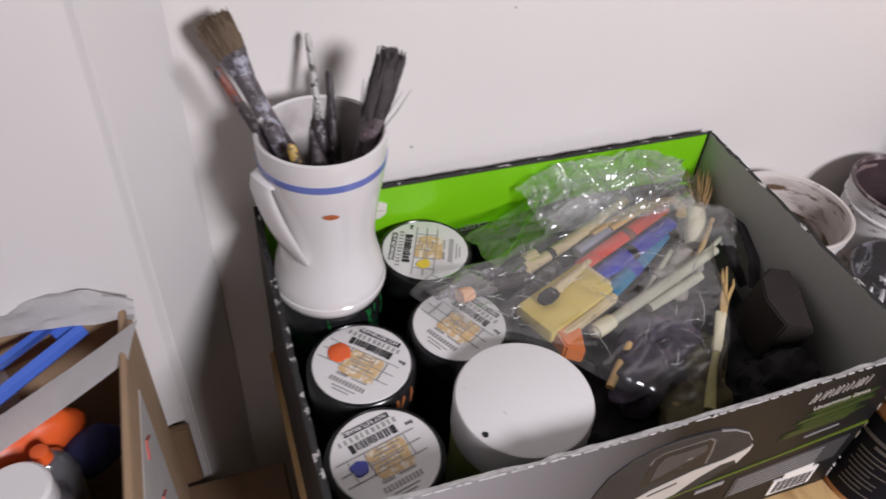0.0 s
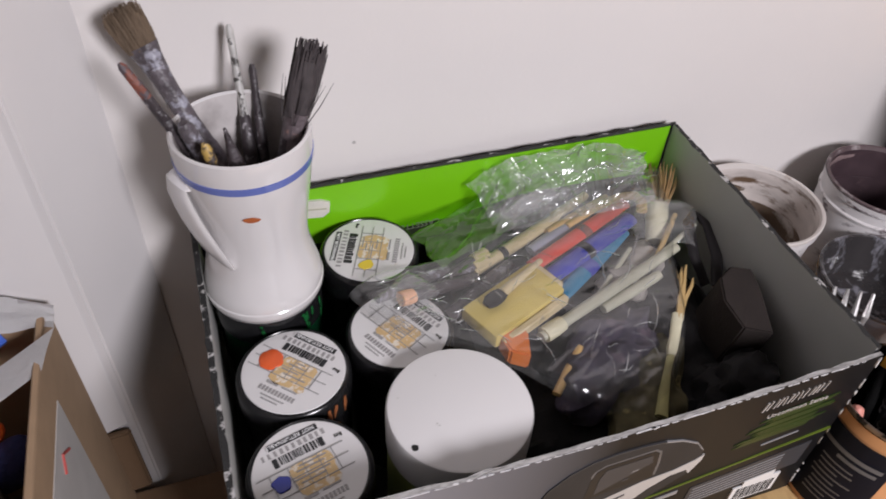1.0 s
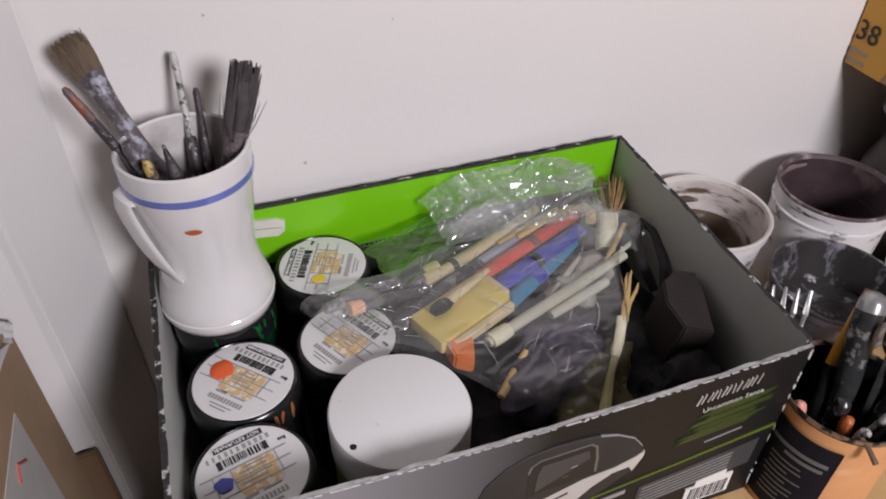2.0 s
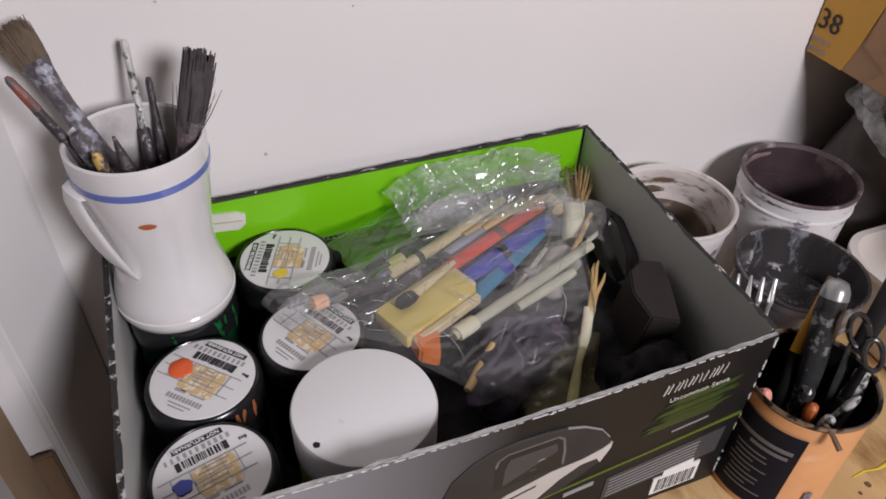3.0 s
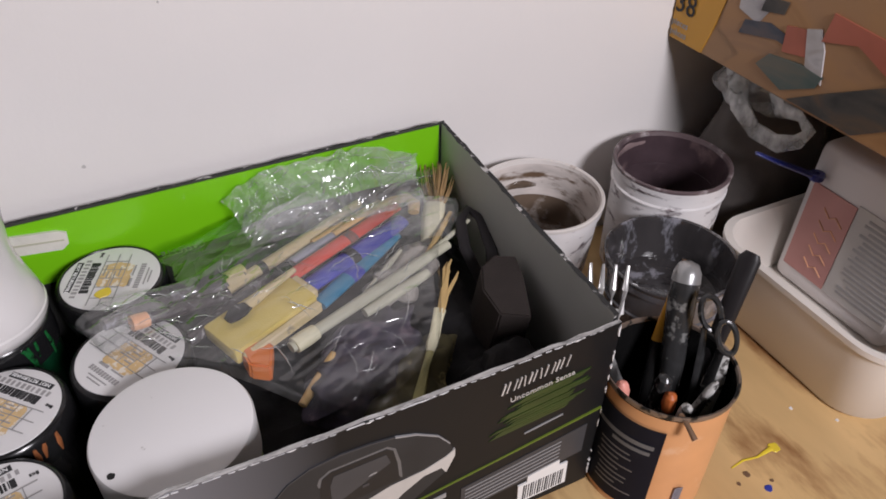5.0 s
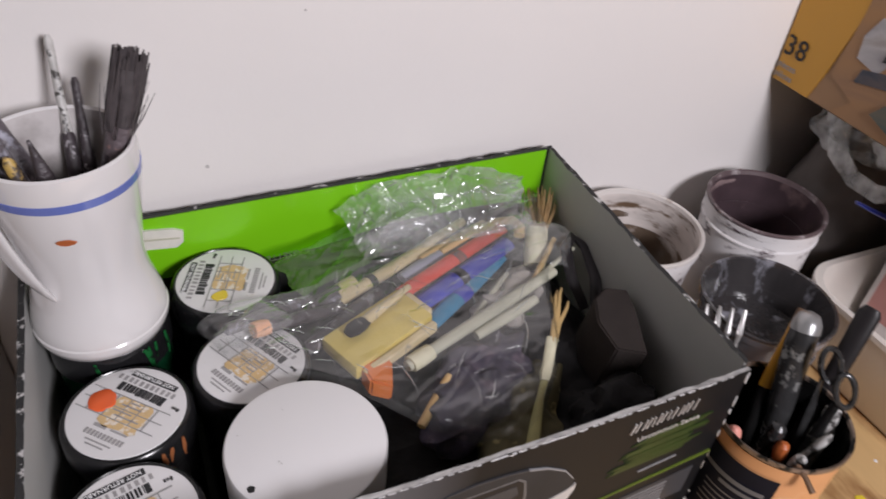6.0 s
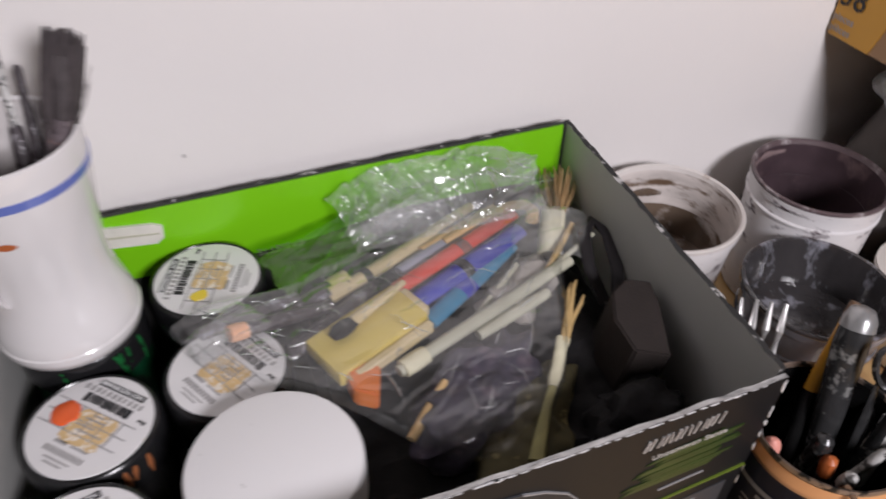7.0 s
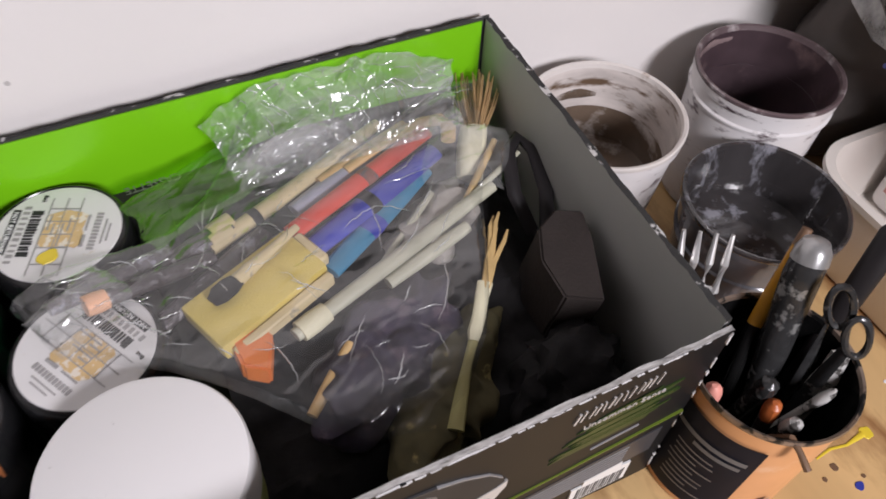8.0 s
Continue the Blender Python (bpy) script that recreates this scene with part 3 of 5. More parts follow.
    for i, w in enumerate((0.0012, 0.0058, 0.0052, 0.0012, 0.0060, 0.0058, 0.0012, 0.0056)):
        z, k = 0.1385 + 0.0034 * i / 7, 0.0018
        if w < 0.002:
            front_shape("mark_bar", [(x, z), (x + w, z), (x + w + k, z + 0.0090), (x + k, z + 0.0090)], "cartonw", lift=0.0008)
        else:
            front_shape("mark_bar", [(x, z), (x + 0.0010, z), (x + 0.0010 + k, z + 0.0090), (x + k, z + 0.0090)], "cartonw", lift=0.0008)
            front_shape("mark_bar", [(x + w - 0.0008, z), (x + w, z), (x + w + k * (i % 2), z + 0.0090), (x + w - 0.0008 + k * (i % 2), z + 0.0090)], "cartonw", lift=0.0008)
        x += w + 0.0020
    lettering("slogan", "Uncommon Sense", 0.0062, "cartonw", front, m @ Matrix.Translation((-0.0775, BY0 - 0.0036, 0.1305)) @ Matrix.Rotation(radians(-5), 4, "Y") @ Matrix.Rotation(radians(90), 4, "X"), "small grey slogan")
    # brushed green swath made of slanting strokes
    rng = random.Random(4)
    for i in range(13):
        z = 0.0965 + i * 0.0026
        x0, x1 = -0.092 + rng.uniform(0, 0.014) + i * 0.0010, -0.021 + rng.uniform(-0.014, 0.003)
        front_shape("green_stroke", [(x0, z), (x1, z + 0.004), (x1 + 0.003, z + 0.0062), (x0 + 0.006, z + 0.0026)], "greendark", lift=0.0006 + 0.0001 * (i % 3))
    front_shape("lime_line", [(-0.30, 0.0400), (-0.0015, 0.0828), (-0.0015, 0.0842), (-0.30, 0.0410)], "lime", lift=0.0013)
    front_shape("text_bar", [(-0.062, 0.0885), (-0.033, 0.0925), (-0.033, 0.0935), (-0.062, 0.0895)], "greyprint", lift=0.0006)
    front_shape("text_panel", [(-0.106, 0.028), (-0.010, 0.040), (-0.010, 0.070), (-0.106, 0.056)], "midprint", lift=0.0005)
    for i in range(6):
        front_shape("text_bar", [(-0.103, 0.031 + i * 0.0042), (-0.030, 0.0405 + i * 0.0042), (-0.030, 0.0413 + i * 0.0042), (-0.103, 0.0318 + i * 0.0042)], "greyprint", lift=0.0008)
    front_shape("text_bar", [(-0.140, 0.0515), (-0.117, 0.0545), (-0.117, 0.0590), (-0.140, 0.0560)], "greyprint", lift=0.0006)
    front_shape("barcode_sticker", [(-0.060, 0.008), (-0.020, 0.009), (-0.021, 0.034), (-0.028, 0.034), (-0.0285, 0.0405), (-0.054, 0.0365), (-0.054, 0.030), (-0.061, 0.0295)], "whiteprint", "white barcode sticker", lift=0.0010)
    for i in range(17):
        x = -0.0565 + i * 0.0020
        front_shape("barcode_bar", [(x, 0.0105), (x + (0.0007 if i % 3 else 0.0012), 0.0106), (x + (0.0007 if i % 3 else 0.0012), 0.0275), (x, 0.0272)], "ink", lift=0.0013)
    # picture of a dark rounded radio with grey outlines and a pale curved foot
    arc = [(-0.236, 0.070), (-0.230, 0.104), (-0.225, 0.119), (-0.213, 0.133), (-0.200, 0.140), (-0.183, 0.1425), (-0.165, 0.1415), (-0.151, 0.139), (-0.138, 0.134), (-0.124, 0.124), (-0.116, 0.112), (-0.112, 0.098)]
    front_shape("radio_body", arc + [(-0.118, 0.084), (-0.150, 0.060), (-0.200, 0.045)], "ink", "dark rounded radio picture", lift=0.0006)
    def stroke(pts, w, material, lift, name="radio_outline"):
        front_shape(name, [(x, z + w / 2) for x, z in pts] + [(x, z - w / 2) for x, z in pts[::-1]], material, lift=lift)
    stroke(arc[2:9], 0.0009, "midprint", 0.0008)
    stroke(arc[7:11], 0.0012, "greyprint", 0.0009)
    front_shape("radio_window", [(-0.199, 0.094), (-0.199, 0.117), (-0.196, 0.128), (-0.190, 0.1325), (-0.156, 0.1335), (-0.151, 0.129), (-0.148, 0.114), (-0.147, 0.098)], "dimprint", lift=0.0008)
    front_shape("radio_panel", [(-0.1965, 0.093), (-0.1965, 0.117), (-0.1945, 0.127), (-0.189, 0.1308), (-0.1565, 0.1318), (-0.1525, 0.128), (-0.1500, 0.114), (-0.1490, 0.097)], "blackprint", lift=0.0010)
    stroke([(-0.1905, 0.097), (-0.1905, 0.117), (-0.1880, 0.1255), (-0.157, 0.1265), (-0.1545, 0.118)], 0.0008, "midprint", 0.0012)
    front_shape("radio_mark", [(-0.180, 0.1115), (-0.163, 0.1130), (-0.163, 0.1143), (-0.180, 0.1128)], "greyprint", lift=0.0012)
    front_shape("radio_mark", [(-0.172, 0.1035), (-0.168, 0.1038), (-0.168, 0.1062), (-0.172, 0.1060)], "midprint", lift=0.0012)
    front_shape("radio_foot", [(-0.200, 0.074), (-0.186, 0.083), (-0.155, 0.0935), (-0.133, 0.0955), (-0.119, 0.1005), (-0.1125, 0.105), (-0.1125, 0.098), (-0.118, 0.084), (-0.1215, 0.0905), (-0.133, 0.0895), (-0.147, 0.080), (-0.161, 0.065), (-0.200, 0.050)], "cartonw", lift=0.0011)
    stroke([(-0.186, 0.076), (-0.165, 0.0825)], 0.0020, "midprint", 0.0014, "radio_slot")
    # worn places where the print has gone
    rng = random.Random(9)
    for i in range(60):
        x = BX0 + 0.01 + i * 0.0062 + rng.uniform(0, 0.004)
        h = rng.uniform(0.0003, 0.0013) * (1.0 + 1.2 * (i % 7 == 0))
        front_shape("worn_patch", [(x, BF - 0.0005), (x + rng.uniform(0.003, 0.008), BF - 0.0005), (x + 0.0025, BF - h * 0.8), (x + 0.001, BF - h * 0.5)], "strap", lift=0.0006)
    for i in range(16):
        z = 0.006 + rng.uniform(0, 0.148)
        d, w = rng.uniform(0.002, 0.010), rng.uniform(0.0006, 0.0020)
        front_shape("worn_patch", [(BX1 - 0.0003, z), (BX1 - 0.0003, z + d), (BX1 - w, z + d * 0.7), (BX1 - w * 0.7, z + d * 0.2)], "strap", lift=0.0006 + 0.00003 * i)
    return t


# the front print fades from light grey to black along its length
fp = mat("front_print", (0.02, 0.02, 0.022), 0.42, var=0.2, spec=0.15)
nt = fp.node_tree
gtc, gsp, gmr, gmx = nt.nodes.new("ShaderNodeTexCoord"), nt.nodes.new("ShaderNodeSeparateXYZ"), nt.nodes.new("ShaderNodeMapRange"), nt.nodes.new("ShaderNodeMix")
gmx.data_type = "RGBA"
nt.links.new(gtc.outputs["Object"], gsp.inputs[0])
nt.links.new(gsp.outputs["X"], gmr.inputs["Value"])
gmr.inputs["From Min"].default_value, gmr.inputs["From Max"].default_value = -0.14, 0.015
gmx.inputs["A"].default_value, gmx.inputs["B"].default_value = (0.30, 0.30, 0.33, 1), (0.011, 0.011, 0.012, 1)
nt.links.new(gmr.outputs["Result"], gmx.inputs["Factor"])
nt.links.new(gmx.outputs["Result"], nt.nodes["Principled BSDF"].inputs["Base Color"])
M["frontprint"] = fp
printed_carton()


# ---- jars in the carton ----
def paint_jar(x, y, up, label, swatch=None, body="jarglass", cover="blackplastic", splash=None, top=0.137, marked=True, dab=0.0052):
    """A round sample jar with a black screw lid; the paper label on the lid is turned so that its head points to the angle up."""
    t = thing("paint_jar", label, "jar", (x, y, 0.0042), (0, 0, up - 90), "paint jars in the box")
    h = top - 0.0042
    part("jar_body", lathe([(0, 0), (0.031, 0), (0.0345, 0.004), (0.035, 0.02), (0.035, h - 0.036), (0.0335, h - 0.028), (0.0335, h - 0.020), (0, h - 0.020)]), body, t)
    bm = lathe([(0.0340, h - 0.023), (0.0365, h - 0.023), (0.0368, h - 0.020), (0.0366, h - 0.004), (0.0352, h - 0.0008), (0.0338, h), (0.0332, h - 0.0008), (0, h - 0.0008)], 64)
    lid = part("lid", bm, cover, t, "screw lid")
    if splash:
        for a in ((-66, -57, -44) if marked else (-106, -61, -56, -47, -31)):
            c, s = math.cos(radians(a - up + 90)), math.sin(radians(a - up + 90))
            part("paint_splash", sweep([(0.0372 * c, 0.0372 * s, h - 0.004), (0.0376 * c - 0.0022 * s * math.sin(a), 0.0376 * s + 0.0022 * c * math.sin(a), h - 0.011 - 0.004 * math.sin(3 * a)), (0.037 * c - 0.004 * s * math.sin(a), 0.037 * s + 0.004 * c * math.sin(a), h - 0.020 - 0.006 * math.sin(5 * a))], [0.0010, 0.0016 + 0.0007 * math.sin(7 * a), 0.0006], flat=0.3, up=(c, s, 0.01), wob=0.5), splash, lid, "dried paint drips")
    if not marked:
        return t
    z = h - 0.0006
    part("label", lathe([(0, z + 0.0004), (0.0324, z + 0.0004), (0.0328, z), (0, z)], 64), "label", lid, "white paper lid label")
    z += 0.0005
    # heading band cut to the round label, number line, barcode, smeared grid, maker's bars
    bm = bmesh.new()
    slab(-0.0155, 0.0155, 0.0226, 0.0266, z, z + 0.0003, bm=bm)
    part("heading_band", bm, "ink", lid, "black heading band", smooth=False)
    flip = Matrix.Rotation(math.pi, 4, "Z")
    lettering("heading_words", "NOT RETURNABLE", 0.0036, "whiteprint", lid, Matrix.Translation((0.0138, 0.0259, z + 0.0005)) @ flip, "small white capitals")
    lettering("volume_words", "8oz", 0.0034, "ink", lid, Matrix.Translation((0.0262, 0.0135, z + 0.0003)) @ flip, "small black print")
    rng = random.Random(int(up * 7 + x * 999))
    row = []
    for i in range(11):
        u = -0.021 + i * 0.0037
        row.append((u, u + rng.uniform(0.0012, 0.0022), 0.0178, 0.0212))
    tagged(part("number_line", bars(row, z=z), "greyink", lid), kind="stuff")
    row = [(-0.0165, -0.0135, 0.0105, 0.0165), (0.0118, 0.0148, 0.0105, 0.0165)]
    u = -0.0125
    while u < 0.011:
        w = rng.uniform(0.0004, 0.0014)
        row.append((u, u + w, 0.0105 + rng.uniform(0, 0.001), 0.0165))
        u += w + rng.uniform(0.0004, 0.0011)
    tagged(part("barcode", bars(row, z=z), "ink", lid), kind="stuff")
    bm = bmesh.new()
    k = rng.uniform(0, 9)
    ring = []
    for i in range(28):
        a = 2 * math.pi * i / 28
        e = 1 / max(abs(math.cos(a)), abs(math.sin(a)))
        q = e * (1 + 0.16 * noise.noise((math.cos(a) * 3 + k, math.sin(a) * 3, k)))
        ring.append(bm.verts.new((0.002 + 0.0125 * q * math.cos(a), -0.003 + 0.0105 * q * math.sin(a), z + 0.0003)))
    bm.faces.new(ring)
    part("glue_smear", bm, "tan", lid, "tan glue smear", smooth=False)
    row = [(-0.029, 0.024, v, v + 0.0005) for v in (0.0075, -0.0005, -0.0085)] + [(u, u + 0.0005, -0.0085, 0.0075) for u in (-0.022, -0.011, -0.002, 0.007, 0.016)]
    row += [(rng.uniform(-0.012, 0.002), rng.uniform(0.004, 0.014), v, v + 0.0009) for v in (-0.0055, -0.0025, 0.0022, 0.005)]
    tagged(part("printed_grid", bars(row, z=z + 0.0002), "greyink", lid), kind="stuff")
    row = [(-0.012 + i * 0.0024, -0.0105 + i * 0.0024, -0.0215, -0.0180) for i in range(11)] + [(-0.008, 0.009, -0.0245, -0.0237), (-0.006, 0.006, -0.0270, -0.0262), (-0.01, -0.002, -0.0155, -0.0135), (0.001, 0.012, -0.015, -0.014)]
    tagged(part("maker_line", bars(row, z=z), "greyink", lid), kind="stuff")
    if swatch:
        part("swatch", blob(-0.017, 0.0, dab, up, z + 0.0002), swatch, lid, "dab of the jar's paint colour")
    return t


paint_jar(-0.276, 0.2035, 157, "black-lidded paint sample jar with a yellow swatch on its label", "yellow")
paint_jar(-0.2745, 0.1290, 30, "black-lidded paint sample jar half under a plastic bag", top=0.131)
paint_jar(-0.3485, 0.1160, 45, "black-lidded paint jar with an orange swatch and coppery drips", "orange", splash="copper", dab=0.0085, top=0.1295)
paint_jar(-0.3525, 0.0430, 104, "black-lidded paint sample jar with a blue swatch on its label", "blue", top=0.1310)
paint_jar(-0.3525, 0.190, 80, "dark jar with green paint under a white mug", body="greenjar", cover="blackplastic", splash="greenwet", marked=False)


def white_canister():
    t = thing("canister", "white plastic canister with a flat scuffed top", "canister", (-0.2600, 0.0515, 0.0042))
    h = 0.1385
    part("canister_body", lathe([(0, 0), (0.043, 0), (0.0435, 0.004), (0.0435, h - 0.035), (0.0438, h - 0.030)], 64), "limeplastic", t, "yellow-green lower body")
    part("cover", lathe([(0.0438, h - 0.0300), (0.0446, h - 0.0295), (0.0446, h - 0.003), (0.0436, h - 0.0006), (0.042, h), (0, h)], 72), "whiteplastic", t, "smooth white cover")
    part("vent_hole", blob(-0.0340, -0.0190, 0.0021, 3.0, h, 0.0003), "hole", t, "small dark hole")
    return t


white_canister()


# ---- the mug and its brushes ----
MX, MY, MZ = -0.3535, 0.187, 0.1375


def ceramic_mug():
    t = thing("mug", "white waisted ceramic mug with a blue line and rust spot", "mug", (MX, MY, MZ))
    out = [(0.0, 0.0), (0.034, 0.0), (0.0375, 0.0025), (0.0395, 0.008), (0.0397, 0.0115), (0.0389, 0.0125), (0.0390, 0.015), (0.0380, 0.021), (0.0355, 0.031), (0.0330, 0.042), (0.0322, 0.052), (0.0328, 0.062), (0.0345, 0.076), (0.0368, 0.091), (0.0388, 0.104), (0.0400, 0.116), (0.0404, 0.126), (0.0400, 0.1302), (0.0385, 0.1312), (0.0372, 0.1298)]
    inn = [(0.0362, 0.122), (0.0355, 0.100), (0.031, 0.080), (0.0288, 0.055), (0.031, 0.03), (0.033, 0.012), (0, 0.010)]
    part("mug_body", lathe(out, 72), "ceramic", t)
    # inner wall coloured darker for stains and for the shade below the rim
    part("mug_inside", lathe([out[-1]] + inn, 72), "mugstain", t, "paint-stained inside with shade in its colour")
    part("blue_line", lathe([(0.0391, 0.1112), (0.0402, 0.1117), (0.0405, 0.1162), (0.0395, 0.1167)], 72), "stripe", t, "blue glaze line")
    c, s = math.cos(radians(205)), math.sin(radians(205))
    prof = [(0.0375, 0.1085, 197), (0.0420, 0.1075, 197), (0.0428, 0.102, 198), (0.0420, 0.093, 202), (0.0406, 0.083, 207), (0.0390, 0.073, 213), (0.0372, 0.063, 220), (0.0346, 0.054, 226), (0.0310, 0.047, 228)]
    part("handle", sweep([(r * math.cos(radians(a)), r * math.sin(radians(a)), z) for r, z, a in prof], [0.0105, 0.0105, 0.0105, 0.0102, 0.0100, 0.0096, 0.0090, 0.0080, 0.006], 16, flat=0.28, up=(c, s, 0.35)), "ceramic", t, "flat curved ceramic handle")
    a1 = radians(264)
    bm = blob(0, 0, 0.0048, 2.2, 0, 0.0006)
    for v in bm.verts:
        v.co = Vector((v.co.x, v.co.y * 0.42, v.co.z))
    bm.transform(Matrix.Translation((0.0373 * math.cos(a1), 0.0373 * math.sin(a1), 0.0918)) @ Matrix.Rotation(a1 + math.pi / 2, 4, "Z") @ Matrix.Rotation(radians(101), 4, "X"))
    part("rust_spot", bm, "rust", t, "rust-red paint spot")
    return t


ceramic_mug()


def tuft(base, tip, r0, r1, n, spread, material, parent, name="bristles", thick=0.0006, seed=1, flat=1.0, side=(1, 0, 0)):
    """A head of separate hairs from base to tip, joined as one part."""
    rng = random.Random(seed)
    bm = bmesh.new()
    base, tip = Vector(base), Vector(tip)
    d = (tip - base).normalized()
    s = d.cross(Vector((0, 1, 0.01))).normalized()
    k = s.cross(d)
    for i in range(n):
        a, q = rng.uniform(0, 2 * math.pi), math.sqrt(rng.random())
        o = math.cos(a) * q * s + flat * math.sin(a) * q * k
        e = o + Vector((rng.uniform(-1, 1), rng.uniform(-1, 1), rng.uniform(-1, 1))) * spread
        p0, p2 = base + o * r0, tip + e * r1 - d * rng.uniform(0, 0.2) * (tip - base).length
        p1 = p0.lerp(p2, 0.5) + o * (r1 - r0) * 0.15
        sweep([p0, p1, p2], [thick, thick, thick * 0.4], 4, bm)
    ob = part(name, bm, material, parent)
    return tagged(ob, kind="stuff")


def brush_in_mug(label, tip, foot, radii, handle, category="paintbrush", extra=None):
    t = thing("paintbrush", label, category, foot, group="brushes in the mug")
    a = Vector(tip) - Vector(foot)
    bm = sweep([a * f for f, _ in radii], [r for _, r in radii], 12, wob=0.12)
    part("handle", bm, handle, t)
    return t, a


# big flat brush, bristles up
t, a = brush_in_mug("flat brush crusted with grey-blue paint, bristles up", (-0.4050, 0.234, 0.3230), (-0.336, 0.166, 0.1500), [(0.0, 0.004), (0.35, 0.0052), (0.42, 0.0070), (0.56, 0.0074), (0.64, 0.0058), (0.74, 0.0056), (0.82, 0.0066)], "paintedwood")
part("ferrule", sweep([a * 0.80, a * 0.85, a * 0.885], [0.0066, 0.0080, 0.0096], 14, flat=0.62, up=(0, 1, 0.3), wob=0.1), "paintedwood", t, "paint-crusted metal ferrule")
part("collar", sweep([a * 0.40, a * 0.47, a * 0.56], [0.0086, 0.0094, 0.0084], 14, flat=0.8, wob=0.2), "ferrule", t, "pinkish crusted collar")
part("bristle_core", sweep([a * 0.875, a * 0.92, a * 0.965, a * 0.99], [0.0088, 0.0100, 0.0094, 0.005], 14, flat=0.5, up=(0, 1, 0.3), wob=0.2), "bristle", t, "stiff brown bristles")
tuft(a * 0.875, a * 1.0, 0.0086, 0.0098, 420, 0.18, "bristle", t, seed=2, flat=0.6, thick=0.0006)

t, a = brush_in_mug("thin brush with a red crusted handle end", (-0.4080, 0.1985, 0.3090), (-0.338, 0.182, 0.1500), [(0.0, 0.003), (0.3, 0.0032), (0.55, 0.0042), (0.68, 0.0036), (0.80, 0.003), (0.875, 0.0028)], "darkcrust")
part("handle_end", sweep([a * 0.87, a * 0.92, a * 0.985, a], [0.0029, 0.0029, 0.0025, 0.0012], 10, wob=0.2), "redtip", t, "red crusted end")
part("ferrule", sweep([a * 0.50, a * 0.545, a * 0.60], [0.0046, 0.0048, 0.0044], 12), "silver", t, "metal ferrule")

t, a = brush_in_mug("thin brush with a silvery painted handle", (-0.3480, 0.2440, 0.3020), (-0.350, 0.162, 0.1500), [(0.0, 0.003), (0.3, 0.0036), (0.55, 0.0042), (0.68, 0.0034), (0.69, 0.0027)], "darkcrust")
part("handle_end", sweep([a * 0.685, a * 0.8, a * 0.9, a * 0.98, a], [0.0027, 0.0024, 0.0021, 0.0026, 0.0013], 10, wob=0.25), "silver", t, "silvery handle end")

t, a = brush_in_mug("short dark crusted brush handle", (-0.3390, 0.2285, 0.2830), (-0.345, 0.172, 0.1500), [(0.0, 0.0025), (0.5, 0.0032), (0.68, 0.0036), (0.74, 0.0027), (0.88, 0.0024), (0.98, 0.0023), (1.0, 0.0013)], "darkcrust")

t, a = brush_in_mug("brush with bushy black bristles standing up", (-0.3070, 0.192, 0.3130), (-0.362, 0.169, 0.1500), [(0.0, 0.003), (0.5, 0.005), (0.66, 0.006)], "darkcrust")
part("ferrule", sweep([a * 0.62, a * 0.69, a * 0.76], [0.0070, 0.0078, 0.0080], 12, flat=0.75), "ferrule", t, "pinkish crusted ferrule")
part("bristle_core", sweep([a * 0.74, a * 0.85, a * 0.94], [0.0068, 0.0082, 0.0080], 12, flat=0.8, wob=0.35), "darkbristle", t)
tuft(a * 0.74, a * 1.0, 0.0072, 0.0088, 240, 0.10, "darkbristle", t, seed=5, flat=0.75, thick=0.0011)
tuft(a * 0.72, a * 0.90, 0.0082, 0.015, 22, 0.35, "darkbristle", t, "stray_bristles", 0.0003, seed=6)

t, a = brush_in_mug("yellow handled brush stub caked in paint", (-0.3745, 0.170, 0.272), (-0.352, 0.158, 0.1500), [(0.0, 0.0026), (0.5, 0.0030), (0.7, 0.0034), (0.97, 0.0032), (1.0, 0.0014)], "yellowhandle")
t, a = brush_in_mug("black pointed brush end caked in paint", (-0.3625, 0.168, 0.281), (-0.345, 0.160, 0.1500), [(0.0, 0.003), (0.6, 0.0042), (0.84, 0.0046), (0.9, 0.003), (1.0, 0.0008)], "darkcrust")
t, a = brush_in_mug("grey crusted brush handle leaning on the rim", (-0.3835, 0.186, 0.276), (-0.345, 0.180, 0.1500), [(0.0, 0.003), (0.5, 0.0042), (0.8, 0.005), (0.97, 0.0048), (1.0, 0.003)], "paintedwood")


# ---- under and in the clear bag ----
def resting(name, label, category, bm, material, group="", smooth=True):
    ob = link_mesh(name, bm, material, None, smooth)
    return tagged(ob, label, category, group)


